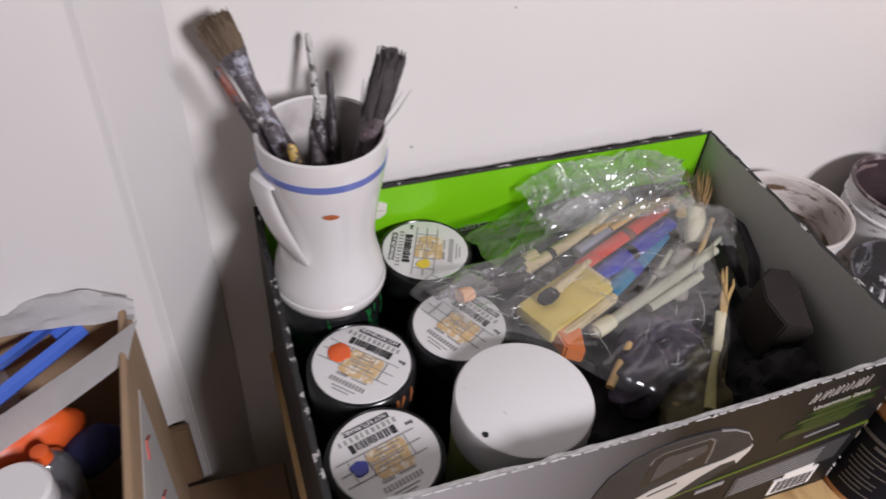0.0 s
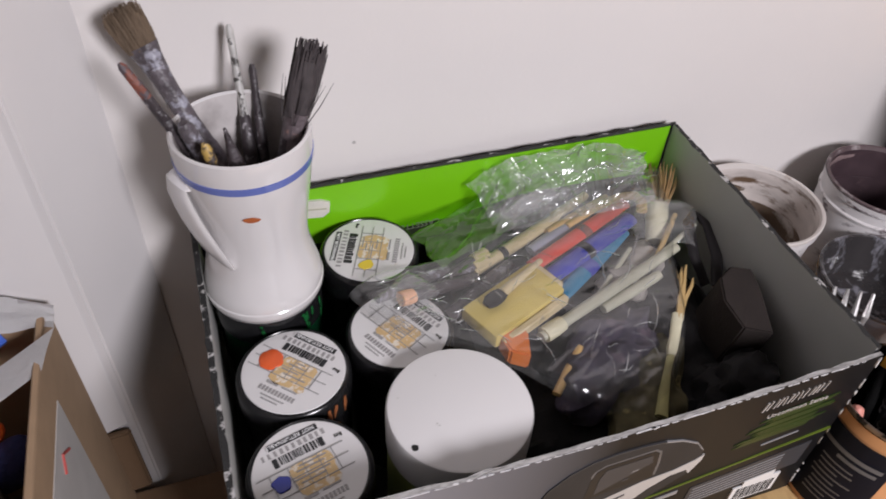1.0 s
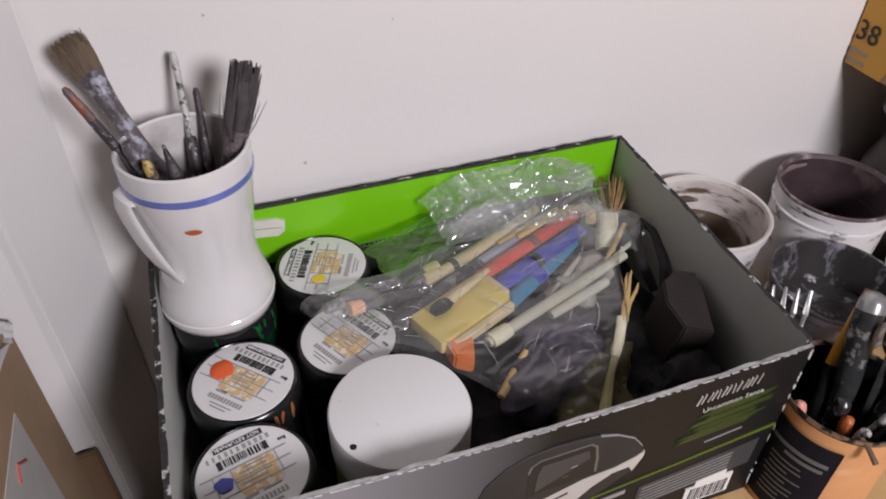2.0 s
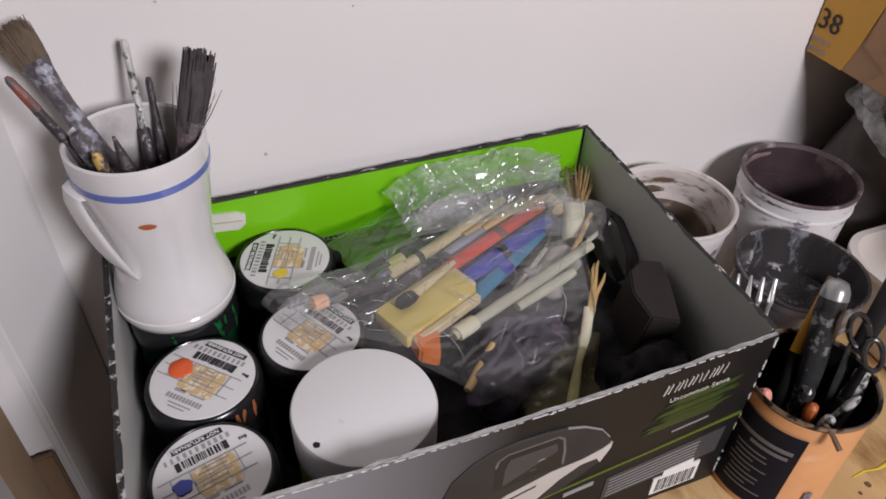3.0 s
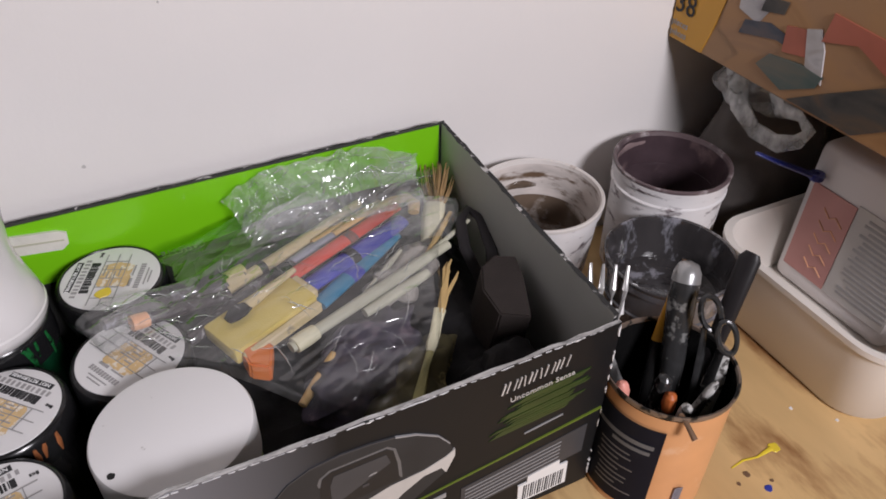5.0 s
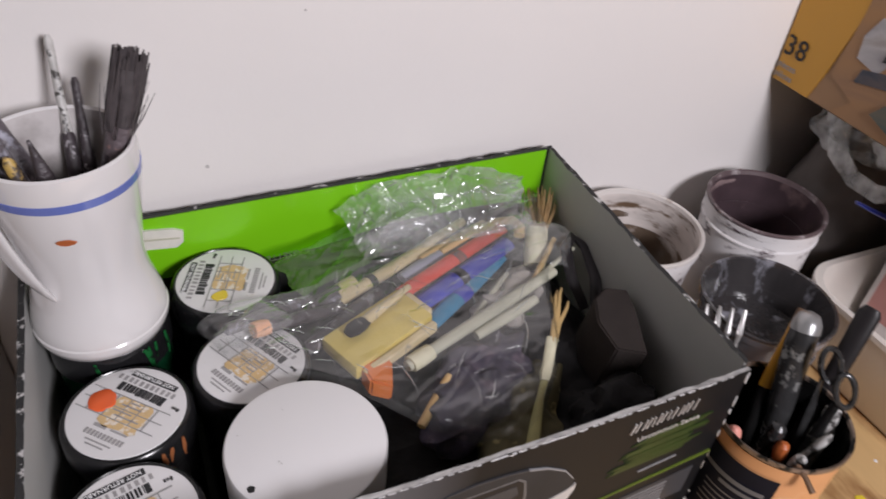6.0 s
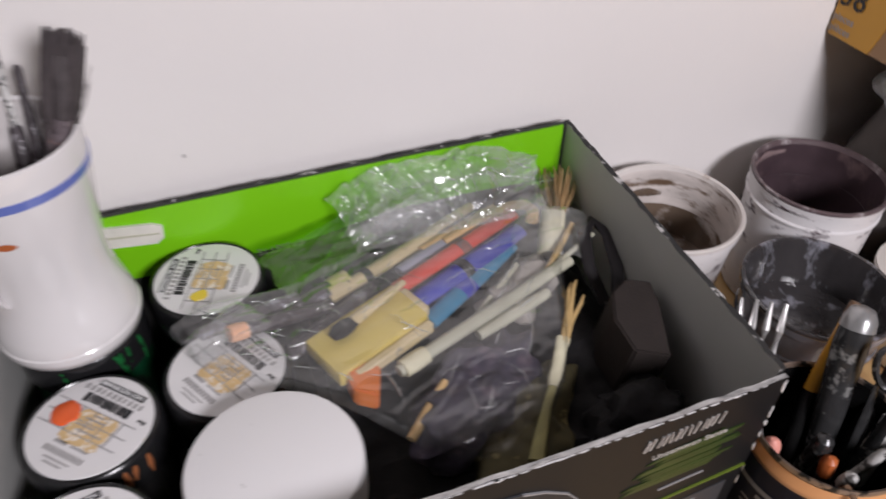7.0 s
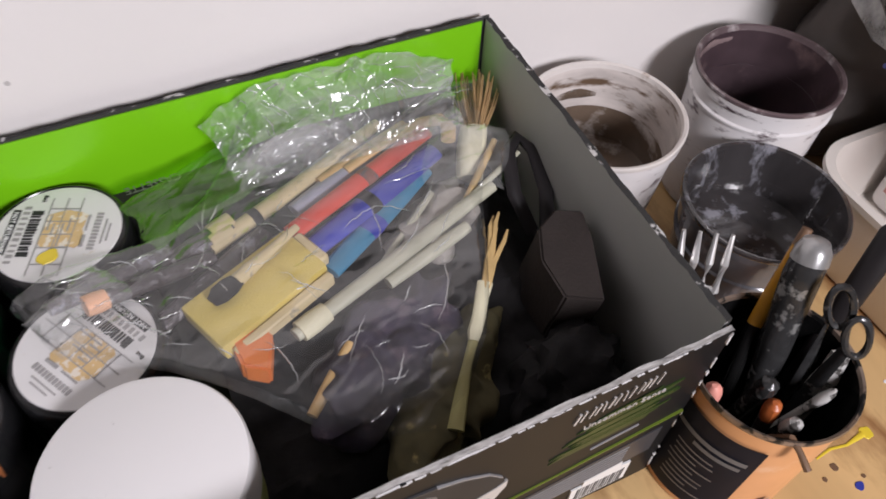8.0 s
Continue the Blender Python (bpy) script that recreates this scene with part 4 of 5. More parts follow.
def heap():
    """Dark rags that fill the carton up to the things on top."""
    bm = bmesh.new()
    nx, ny = 60, 56
    x0, x1, y0, y1 = -0.2195, -0.006, 0.005, 0.238
    grid = []
    for i in range(nx + 1):
        row = []
        for j in range(ny + 1):
            x, y = x0 + (x1 - x0) * i / nx, y0 + (y1 - y0) * j / ny
            top = 0.087 + 0.013 * min(1, max(0, (y - 0.05) / 0.1)) - 0.045 * max(0, 1 - (y - y0) / 0.035) - 0.03 * max(0, 1 - (x1 - x) / 0.03)
            q = Vector((x * 45, y * 45, 1.0))
            top += 0.008 * noise.noise(q) + 0.005 * (0.4 - abs(noise.noise(q * 2.1)))
            row.append(bm.verts.new((x, y, top)))
        grid.append(row)
    for i in range(nx):
        for j in range(ny):
            bm.faces.new((grid[i][j], grid[i + 1][j], grid[i + 1][j + 1], grid[i][j + 1]))
    rim = [grid[i][0] for i in range(nx + 1)] + [grid[nx][j] for j in range(1, ny + 1)] + [grid[i][ny] for i in range(nx - 1, -1, -1)] + [grid[0][j] for j in range(ny - 1, 0, -1)]
    low = [bm.verts.new((v.co.x, v.co.y, 0.0042)) for v in rim]
    for i in range(len(rim)):
        j = (i + 1) % len(rim)
        bm.faces.new((rim[i], low[i], low[j], rim[j]))
    bm.faces.new(low)
    return bm


resting("stuffed_rag", "black paint rag stuffed into the box", "rag", heap(), "rag")
resting("rag", "crumpled purple-grey paint rag", "rag", lump(-0.138, 0.083, 0.103, 0.050, 0.026, 0.017, 0.40, radians(28), 1, 6), "purple")
resting("rag", "crumpled olive paint rag", "rag", lump(-0.118, 0.055, 0.090, 0.052, 0.024, 0.017, 0.40, radians(52), 2, 6), "olive")


def foam_pad():
    t = thing("foam_pad", "rectangular yellow foam pad brush", "foam pad", (-0.190, 0.131, 0.1215), (0, -3, 22.5))
    part("pad", slab(-0.034, 0.034, -0.0175, 0.0175, 0.0, 0.0125, 0.0022, seg=2), "foam", t)
    part("backing", slab(-0.03, 0.033, -0.0235, -0.0180, 0.001, 0.009, 0.001), "cream", t, "cream plastic backing edge")
    part("collar", slab(0.0335, 0.040, -0.012, 0.012, 0.002, 0.010, 0.0015), "cream", t)
    return t


foam_pad()
t = thing("paintbrush", "cream handled brush with a dark paint-soaked tip", "paintbrush", (-0.2045, 0.1315, 0.1345), group="brushes in the bag")
part("handle", sweep(along((0.006, 0.003, 0.003), (0.045, 0.024, 0.0045), 6), [0.0042, 0.004, 0.0033, 0.0028, 0.0026, 0.0022], 10, flat=0.8), "cream", t)
part("bristles", sweep([(-0.0085, -0.0045, 0.002), (-0.004, -0.002, 0.0028), (0.002, 0.001, 0.003), (0.007, 0.0035, 0.003)], [0.0036, 0.0062, 0.0062, 0.0044], 12, flat=0.45), "rag", t, "dark brown soaked bristles")
t = thing("sponge_piece", "small orange foam wedge", "sponge", (-0.2005, 0.0985, 0.1150), (0, 4, 22))
bm = prism([(-0.012, -0.004), (-0.004, -0.0155), (0.011, 0.002), (0.007, 0.0125), (-0.008, 0.010)], 0.0, 0.014)
part("wedge", bm, "orangefoam", t)


def bag_rod(label, a, b, r, material, extra=None, flat=0.85, sag=0.0, taper=0.75):
    t = thing("paintbrush", label, "paintbrush", a, group="brushes in the bag")
    b = Vector(b) - Vector(a)
    n = 8
    pts = along((0, 0, 0), b, n, sag)
    part("handle", sweep(pts, [r * (taper + (1 - taper) * math.sin(math.pi * (0.15 + 0.7 * i / (n - 1)))) for i in range(n)], 12, flat=flat), material, t)
    if extra:
        em, f0, f1, er = extra
        part("ferrule", sweep([b * f0, b * (f0 + f1) / 2, b * f1], [er, er * 1.05, er * 0.95], 12, flat=flat), em, t)
    return t


bag_rod("brush with a flat bright red handle", (-0.163, 0.1605, 0.1290), (-0.062, 0.2030, 0.1335), 0.0062, "red", ("redtip", 0.5, 0.58, 0.0064), flat=0.5, taper=0.9)
bag_rod("brush with a dark blue handle", (-0.157, 0.1490, 0.1235), (-0.062, 0.1905, 0.1275), 0.0080, "bluehandle", ("rag", 0.42, 0.50, 0.0083), flat=0.6)
bag_rod("brush with a teal blue handle", (-0.150, 0.1345, 0.1195), (-0.072, 0.1830, 0.1225), 0.0072, "teal", ("bluehandle", 0.35, 0.5, 0.0074), flat=0.6)
bag_rod("brush with a long off-white handle", (-0.180, 0.1030, 0.1195), (-0.040, 0.1545, 0.1225), 0.0047, "offwhite", ("tape", 0.02, 0.14, 0.0062))
bag_rod("brush with a pale off-white handle", (-0.123, 0.1170, 0.1155), (-0.066, 0.1345, 0.1185), 0.0044, "offwhite")
bag_rod("thin off-white brush handle", (-0.120, 0.1300, 0.1185), (-0.075, 0.1650, 0.1205), 0.0022, "offwhite")
bag_rod("brush with a grey-lilac handle", (-0.155, 0.1790, 0.1250), (-0.095, 0.2050, 0.1275), 0.0065, "lilac", flat=0.6)
bag_rod("brush with a cream wooden handle", (-0.205, 0.1720, 0.1235), (-0.120, 0.2080, 0.1275), 0.0052, "cream", ("rag", 0.30, 0.36, 0.0054))
bag_rod("brush with a grey crusted handle", (-0.262, 0.1560, 0.1250), (-0.190, 0.1800, 0.1255), 0.0048, "paintedwood", ("cream", 0.80, 0.98, 0.0058))
bag_rod("brush with a dark crusted handle", (-0.268, 0.1460, 0.1405), (-0.205, 0.1640, 0.1255), 0.0050, "darkcrust", ("peach", -0.02, 0.14, 0.0058))
bag_rod("brush with a yellow-tan handle", (-0.135, 0.1930, 0.1265), (-0.070, 0.2170, 0.1295), 0.0045, "tanhandle")
bag_rod("brush with a dark stained handle", (-0.215, 0.1500, 0.1195), (-0.150, 0.1680, 0.1215), 0.0060, "darkcrust")
t = thing("paintbrush", "bent tan wooden stick beside the red handle", "stick", (-0.118, 0.1935, 0.1300), group="brushes in the bag")
part("handle", sweep([(0, 0, 0), (0.03, 0.011, 0.003), (0.055, 0.0165, 0.0045), (0.068, 0.0145, 0.005), (0.070, 0.006, 0.004), (0.066, -0.002, 0.002)], [0.003, 0.0036, 0.0042, 0.0048, 0.005, 0.0045], 12, flat=0.7), "tanhandle", t)
bag_rod("brush with a worn grey handle", (-0.285, 0.1500, 0.1420), (-0.225, 0.1745, 0.1290), 0.0050, "paintedwood", ("darkcrust", 0.3, 0.7, 0.0053))
bag_rod("brush with a black crusted handle", (-0.240, 0.1350, 0.1215), (-0.175, 0.1715, 0.1235), 0.0058, "darkcrust", ("paintedwood", 0.55, 0.9, 0.0060))
bag_rod("dark crusted brush with a short cream end", (-0.236, 0.1640, 0.1275), (-0.190, 0.1850, 0.1275), 0.0046, "darkcrust", ("cream", 0.72, 1.0, 0.0052))
bag_rod("brush with a tan and grey handle", (-0.155, 0.1950, 0.1250), (-0.085, 0.2260, 0.1285), 0.0044, "cream", ("lilac", 0.2, 0.45, 0.0047))
bag_rod("brush with an orange-brown tip", (-0.186, 0.0620, 0.1100), (-0.155, 0.0900, 0.1150), 0.0034, "tanhandle")
bag_rod("brush with a straw coloured stem", (-0.060, 0.1500, 0.1215), (-0.022, 0.1860, 0.1260), 0.0024, "straw")
bag_rod("brush with a thin pale stem", (-0.075, 0.1420, 0.1215), (-0.014, 0.1700, 0.1270), 0.0020, "offwhite")
resting("plastic_wrap", "greyish crumpled plastic wrap among the brushes", "plastic wrap", lump(-0.083, 0.150, 0.108, 0.034, 0.018, 0.012, 0.45, radians(35), 51, 4, 60), "greypaper")
t = thing("straw_brush", "taped straw brush with splayed bristles under plastic", "brush", (-0.046, 0.171, 0.1150), group="brushes in the bag")
part("taped_handle", sweep([(0, 0, 0), (0.010, 0.018, 0.006), (0.019, 0.033, 0.010)], [0.008, 0.0092, 0.0085], 14, flat=0.7, wob=0.15), "tape", t, "tape wound handle")
tuft((0.018, 0.031, 0.010), (0.033, 0.060, 0.021), 0.0072, 0.0135, 70, 0.35, "brownstraw", t, "straw_bristles", 0.0008, 8)


def creases(x, y, seed, turns, long=14.0, across=95.0):
    """Sharp long creases in a few directions, each ruling where its own mask is high."""
    h = 0.0
    wx, wy = x + 0.004 * noise.noise((x * 30, y * 30, seed)), y + 0.004 * noise.noise((x * 30, y * 30, seed + 9))
    for n, a in enumerate(turns):
        c, k = math.cos(radians(a)), math.sin(radians(a))
        mask = min(1.2, max(0.0, 0.25 + 2.2 * noise.noise((x * 16 + n * 5.1, y * 16, seed + n))))
        p = ((wx * c + wy * k) * long, (wy * c - wx * k) * across, seed + 3.7 * n)
        h += mask * (0.28 - abs(noise.noise(p)))
    return h


def crease_glints(grid, count, seed, turns, m):
    """Thin pale strands in place of line highlights; they follow a film's surface for a while and then die out."""
    rng = random.Random(seed)
    bm = bmesh.new()
    nu, nv = len(grid) - 1, len(grid[0]) - 1
    for _ in range(count):
        i, j = rng.uniform(0.06, 0.92) * nu, rng.uniform(0.08, 0.92) * nv
        a = radians(rng.choice(turns) + rng.uniform(-14, 14))
        bend = rng.uniform(-0.10, 0.10)
        step, n = 0.0012, rng.randint(6, 22)
        du = (grid[-1][0].co - grid[0][0].co).length / nu
        dv = (grid[nu // 2][-1].co - grid[nu // 2][0].co).length / nv
        pts = []
        for k in range(n):
            if not (1 < i < nu - 1 and 1 < j < nv - 1):
                break
            pts.append(m @ (grid[int(i)][int(j)].co + Vector((0, -0.0002, 0.0005))))
            i, j, a = i + step * math.cos(a) / du, j + step * math.sin(a) / dv, a + bend
        if len(pts) > 4:
            w = rng.uniform(0.00022, 0.00055)
            sweep(pts, [w * math.sin(math.pi * (k + 0.6) / (len(pts) + 0.2)) for k in range(len(pts))], 5, bm)
    return bm


def crumpled_bag():
    """Clear film drawn over the brushes: two long edges, with folds between them."""
    low = [(-0.284, 0.122), (-0.262, 0.111), (-0.241, 0.099), (-0.222, 0.083), (-0.205, 0.066), (-0.186, 0.048), (-0.164, 0.034), (-0.138, 0.028), (-0.112, 0.040), (-0.092, 0.060)]
    up = [(-0.302, 0.160), (-0.283, 0.171), (-0.262, 0.176), (-0.243, 0.181), (-0.222, 0.183), (-0.196, 0.206), (-0.166, 0.233), (-0.118, 0.2395), (-0.062, 0.2385), (-0.010, 0.2325)]
    bm = bmesh.new()
    nu, nv = 270, 180
    grid = []
    for i in range(nu + 1):
        u = i / nu * (len(low) - 1)
        k = min(int(u), len(low) - 2)
        a = Vector(low[k]).lerp(Vector(low[k + 1]), u - k)
        b = Vector(up[k]).lerp(Vector(up[k + 1]), u - k)
        row = []
        for j in range(nv + 1):
            v = j / nv
            p = a.lerp(b, v)
            x, y = p
            z = 0.1395 + 0.0085 * math.exp(-((x + 0.19) ** 2 + (y - 0.13) ** 2) / 0.0011) + 0.0045 * math.exp(-((x + 0.11) ** 2 + (y - 0.19) ** 2) / 0.002)
            z += 0.0065 * min(1.0, max(0.0, (-0.245 - x) / 0.03)) + 0.006 * min(1.0, max(0.0, (x + 0.07) / 0.04))
            z -= 0.014 * min(1.0, max(0.0, (0.085 - y) / 0.05)) + 0.0
            rise = min(1.0, max(0.0, (y - 0.205) / 0.032)) * min(1.0, max(0.0, (x + 0.20) / 0.03)) * min(1, max(0, (-0.035 - x) / 0.03))
            z += 0.012 * rise ** 0.8
            e = min(v, 1 - v, i / nu * 1.6, (1 - i / nu) * 1.6)
            ca, sa = 0.906, 0.423
            q = Vector(((x * ca + y * sa) * 22, (y * ca - x * sa) * 62, z * 20))
            ridge = 0.34 - abs(noise.noise(q)) + 0.55 * (0.3 - abs(noise.noise(q * 2.2 + Vector((7, 3, 0)))))
            amp = 0.0050 * (0.6 + 0.9 * rise)
            z += amp * (0.55 * ridge + 0.6 * creases(x, y, 6.0, (24, 62, -14), 7.0, 105.0)) + 0.003 * noise.noise(q * 0.35)
            if e < 0.06:
                z -= 0.007 * (1 - e / 0.06) ** 2
            row.append(bm.verts.new((x + 0.002 * noise.noise(q * 0.9 + Vector((0, 9, 0))), min(y + 0.002 * noise.noise(q * 0.9 + Vector((4, 0, 0))), 0.2398), z)))
        grid.append(row)
    for i in range(nu):
        for j in range(nv):
            bm.faces.new((grid[i][j], grid[i + 1][j], grid[i + 1][j + 1], grid[i][j + 1]))
    t = thing("plastic_bag", "clear crumpled plastic bag over a bundle of brushes", "plastic bag", (-0.16, 0.14, 0.11))
    m = Matrix.Translation((0.16, -0.14, -0.11))
    lines = crease_glints(grid, 75, 3, (5, 40, -35, 80), m)
    bm.transform(m)
    body = part("bag_body", bm, "bagfilm", t)
    tagged(part("bag_crease", lines, "creasefilm", body), kind="stuff")
    # the gathered mouth, pushed up against the back panel
    bm = bmesh.new()
    nu, nv = 190, 80
    grid = []
    for i in range(nu + 1):
        u = i / nu
        row = []
        for j in range(nv + 1):
            v = j / nv
            x = -0.190 + 0.160 * u + 0.012 * (1 - v) * (1 - 2 * u)
            end = min(1.0, 5 * u, 4 * (1 - u))
            y = 0.192 + 0.044 * v + 0.006 * math.sin(math.pi * v)
            z = 0.139 + (0.034 * v ** 1.3 + 0.006 * math.sin(math.pi * v)) * (0.45 + 0.55 * end)
            q = Vector((x * 34 + y * 12, y * 46, z * 46))
            ridge = creases(x, y + 0.8 * z, 2.0, (58, 16, 112), 7.0, 80.0) + 0.3 * creases(x, y + z, 5.0, (30, 80), 9.0, 190.0)
            z += 0.0095 * ridge
            y -= 0.0085 * ridge
            z += 0.004 * noise.noise((u * 14, v * 2, 4)) * v
            row.append(bm.verts.new((x + 0.004 * noise.noise(q * 0.6), min(y, 0.2395), z)))
        grid.append(row)
    for i in range(nu):
        for j in range(nv):
            bm.faces.new((grid[i][j], grid[i + 1][j], grid[i + 1][j + 1], grid[i][j + 1]))
    lines = crease_glints(grid, 70, 8, (75, 30, -20, 110), m)
    bm.transform(m)
    mouth = part("bag_mouth", bm, "mouthfilm", t, "gathered milky bag mouth")
    tagged(part("bag_crease", lines, "creasefilm", mouth), kind="stuff")
    # double layers where the bag is folded over itself
    for cx, cy, lx, ly, turn, z0, seed in ((-0.058, 0.158, 0.052, 0.046, 60, 0.1590, 3), (-0.268, 0.136, 0.040, 0.030, 35, 0.1575, 8), (-0.150, 0.200, 0.060, 0.016, 25, 0.1600, 13), (-0.202, 0.203, 0.074, 0.040, 22, 0.1430, 21)):
        bm = bmesh.new()
        grid = []
        c, s = math.cos(radians(turn)), math.sin(radians(turn))
        for i in range(49):
            row = []
            for j in range(37):
                a, b = (i / 24 - 1), (j / 18 - 1)
                w = 1 + 0.16 * noise.noise((a * 1.5 + seed, b * 1.5, seed))
                x, y = cx + (a * c * lx / 2 - b * s * ly / 2) * w, cy + (a * s * lx / 2 + b * c * ly / 2) * w
                q = Vector(((x * 0.906 + y * 0.423) * 34, (y * 0.906 - x * 0.423) * 80, seed))
                z = z0 + 0.0045 * (0.3 - abs(noise.noise(q)) + 0.5 * (0.3 - abs(noise.noise(q * 2.3)))) - 0.006 * max(abs(a), abs(b)) ** 4
                row.append(bm.verts.new((x, min(y, 0.2395), z)))
            grid.append(row)
        for i in range(48):
            for j in range(36):
                bm.faces.new((grid[i][j], grid[i + 1][j], grid[i + 1][j + 1], grid[i][j + 1]))
        bm.transform(m)
        part("bag_fold", bm, "greenfilm" if seed == 21 else "foldfilm", t, "green-tinged fold of the film" if seed == 21 else "doubled fold of the film")
    return t


crumpled_bag()

# ---- loose things at the carton's right end ----
t = thing("straw_bundle", "bundle of dry straw stems bound with pale tape", "straw bundle", (-0.124, 0.0290, 0.1040))
part("lower_stem", sweep([(0, 0, 0), (0.010, 0.014, 0.003), (0.020, 0.028, 0.006), (0.030, 0.040, 0.009)], [0.0046, 0.0034, 0.0026, 0.0028], 10, flat=0.6, wob=0.25), "olivestem", t, "flattened greenish stem")
part("tape_wrap", sweep([(0.028, 0.038, 0.009), (0.031, 0.042, 0.0102), (0.036, 0.048, 0.012), (0.042, 0.056, 0.014), (0.048, 0.064, 0.017)], [0.0030, 0.0044, 0.0034, 0.0037, 0.0042], 12, flat=0.7, wob=0.35), "tape", t, "pale tape wrap")
for dx, dy, dz, s in ((0.070, 0.098, 0.028, 0.2), (0.0735, 0.0985, 0.029, 0.7), (0.068, 0.090, 0.027, -0.4), (0.074, 0.088, 0.025, 1.3)):
    part("straw", sweep([(0.046 + s * 0.001, 0.061 - s * 0.001, 0.017), (0.055 + s * 0.0015, 0.074 - s * 0.0018, 0.0215), (dx - 0.006, dy - 0.007, dz - 0.0008), (dx, dy, dz - 0.002)], [0.0015, 0.0016, 0.0013, 0.0007], 6, wob=0.2), "straw", t)


def sanding_block():
    t = thing("sanding_block", "dark faceted block leaning in the box corner", "block", (-0.0345, 0.0895, 0.092), (6, 6, -14))
    plan = [(-0.010, -0.028), (0.012, -0.032), (0.0175, 0.010), (0.0165, 0.028), (0.000, 0.030), (-0.013, 0.018), (-0.017, -0.004)]
    bm = bmesh.new()
    lo, hi = [bm.verts.new((x, y, 0)) for x, y in plan], [bm.verts.new((x * 0.97, y * 0.97, 0.044)) for x, y in plan]
    bm.faces.new(hi), bm.faces.new(lo[::-1])
    for i in range(len(plan)):
        j = (i + 1) % len(plan)
        bm.faces.new((lo[i], lo[j], hi[j], hi[i]))
    bmesh.ops.bevel(bm, geom=bm.edges[:], offset=0.0012, segments=2, affect="EDGES")
    part("block_body", bm, "block", t)
    return t


sanding_block()
resting("rag", "black paint rag in front of the block", "rag", lump(-0.050, 0.040, 0.086, 0.034, 0.026, 0.030, 0.35, radians(20), 61, 4, 45), "rag")
t = thing("strap_loop", "dark rubber loop handle against the box side", "strap", (-0.019, 0.156, 0.104))
part("loop", sweep([(-0.006, -0.030, 0.0), (-0.011, -0.012, 0.018), (-0.004, 0.012, 0.028), (0.008, 0.022, 0.028), (0.014, 0.010, 0.024), (0.011, -0.014, 0.012), (0.002, -0.034, 0.0)], 0.0048, 10, flat=0.5), "darkrubber", t)


# ---- tubs, can and tools on the table ----
def open_tub(name, label, at, rim_r, base_r, h, wall_m, inner_m, rim_m, fill=0.25, seed=0, ribs=(), collar=None):
    t = thing(name, label, "tub", at)
    k = lambda z: base_r + (rim_r - base_r) * z / h
    outp = [(0, 0), (base_r - 0.003, 0), (base_r, 0.003)]
    for z in ribs:
        outp += [(k(z - 0.002), z - 0.002), (k(z) + 0.0016, z - 0.0008), (k(z) + 0.0016, z + 0.0008), (k(z + 0.002), z + 0.002)]
    outp += [(k(h - 0.0105), h - 0.0105), (rim_r + 0.0012, h - 0.0095), (rim_r + 0.0016, h - 0.0035)]
    part("tub_wall", lathe(outp, 64, wob=0.012, seed=seed), wall_m, t)
    part("rim", lathe([(rim_r + 0.0016, h - 0.0035), (rim_r + 0.0021, h - 0.0025), (rim_r + 0.0018, h - 0.0006), (rim_r + 0.0008, h), (rim_r - 0.0012, h - 0.0008), (rim_r - 0.0022, h - 0.004)], 64, wob=0.012, seed=seed), rim_m, t, "paint-smeared rolled rim")
    part("inner_collar", lathe([(rim_r - 0.0022, h - 0.004), (k(h * 0.86) - 0.0030, h * 0.86), (k(h * 0.78) - 0.0036, h * 0.78), (k(h * 0.72) - 0.004, h * 0.72)], 64, wob=0.012, seed=seed), collar or inner_m, t, "stained upper inside")
    part("inner_wall", lathe([(k(h * 0.72) - 0.004, h * 0.72), (k(h * 0.70) - 0.0045, h * 0.70), (k(h * fill) - 0.003, h * fill), (base_r * 0.55, h * fill - 0.002), (0, h * fill - 0.003)], 64, wob=0.02, seed=seed), inner_m, t, "inside coated with dried paint")
    return t


open_tub("paint_tub", "white tub with brownish dried paint inside", (0.0630, 0.186, 0.0), 0.0530, 0.043, 0.122, "tubwhite", "tubwash", "rimwhite", 0.50, 1.0, (), "tubcollar")
open_tub("paint_tub", "white ribbed tub with purple-black paint inside", (0.2045, 0.1835, 0.0), 0.0520, 0.0495, 0.119, "tubwhite", "tubdark", "tubrim", 0.35, 5.0, (0.098,))
open_tub("plastic_tub", "clear tub coated with glossy grey-black paint, highlight streaks in its colour", (0.137, 0.0955, 0.0), 0.0530, 0.044, 0.095, "smoke", "smokedark", "smokedark", 0.58, 9.0, (0.06,))


CX, CY, CR, CH = 0.0462, -0.0085, 0.0450, 0.110


def smear(tub, rim_r, z, a0, a1, wide, material, label):
    """A dab of paint dried on the inside of a tub's rim."""
    pts = [((rim_r - 0.0035) * math.cos(radians(a0 + (a1 - a0) * i / 8)), (rim_r - 0.0035) * math.sin(radians(a0 + (a1 - a0) * i / 8)), z) for i in range(9)]
    part("paint_smear", sweep(pts, [wide * (0.3 + 0.7 * math.sin(math.pi * (i + 0.5) / 9)) for i in range(9)], 8, flat=0.2, up=(math.cos(radians((a0 + a1) / 2)), math.sin(radians((a0 + a1) / 2)), 0.1), wob=0.5), material, tub, label)


smear(bpy.data.objects["paint_tub"], 0.0530, 0.112, 112, 150, 0.0045, "peach", "orange paint smear")
smear(bpy.data.objects["paint_tub"], 0.0505, 0.098, 60, 100, 0.0050, "tubwash", "brown paint smear")
smear(bpy.data.objects["paint_tub.001"], 0.0530, 0.108, 80, 140, 0.0050, "pinkwash", "pinkish paint smear")


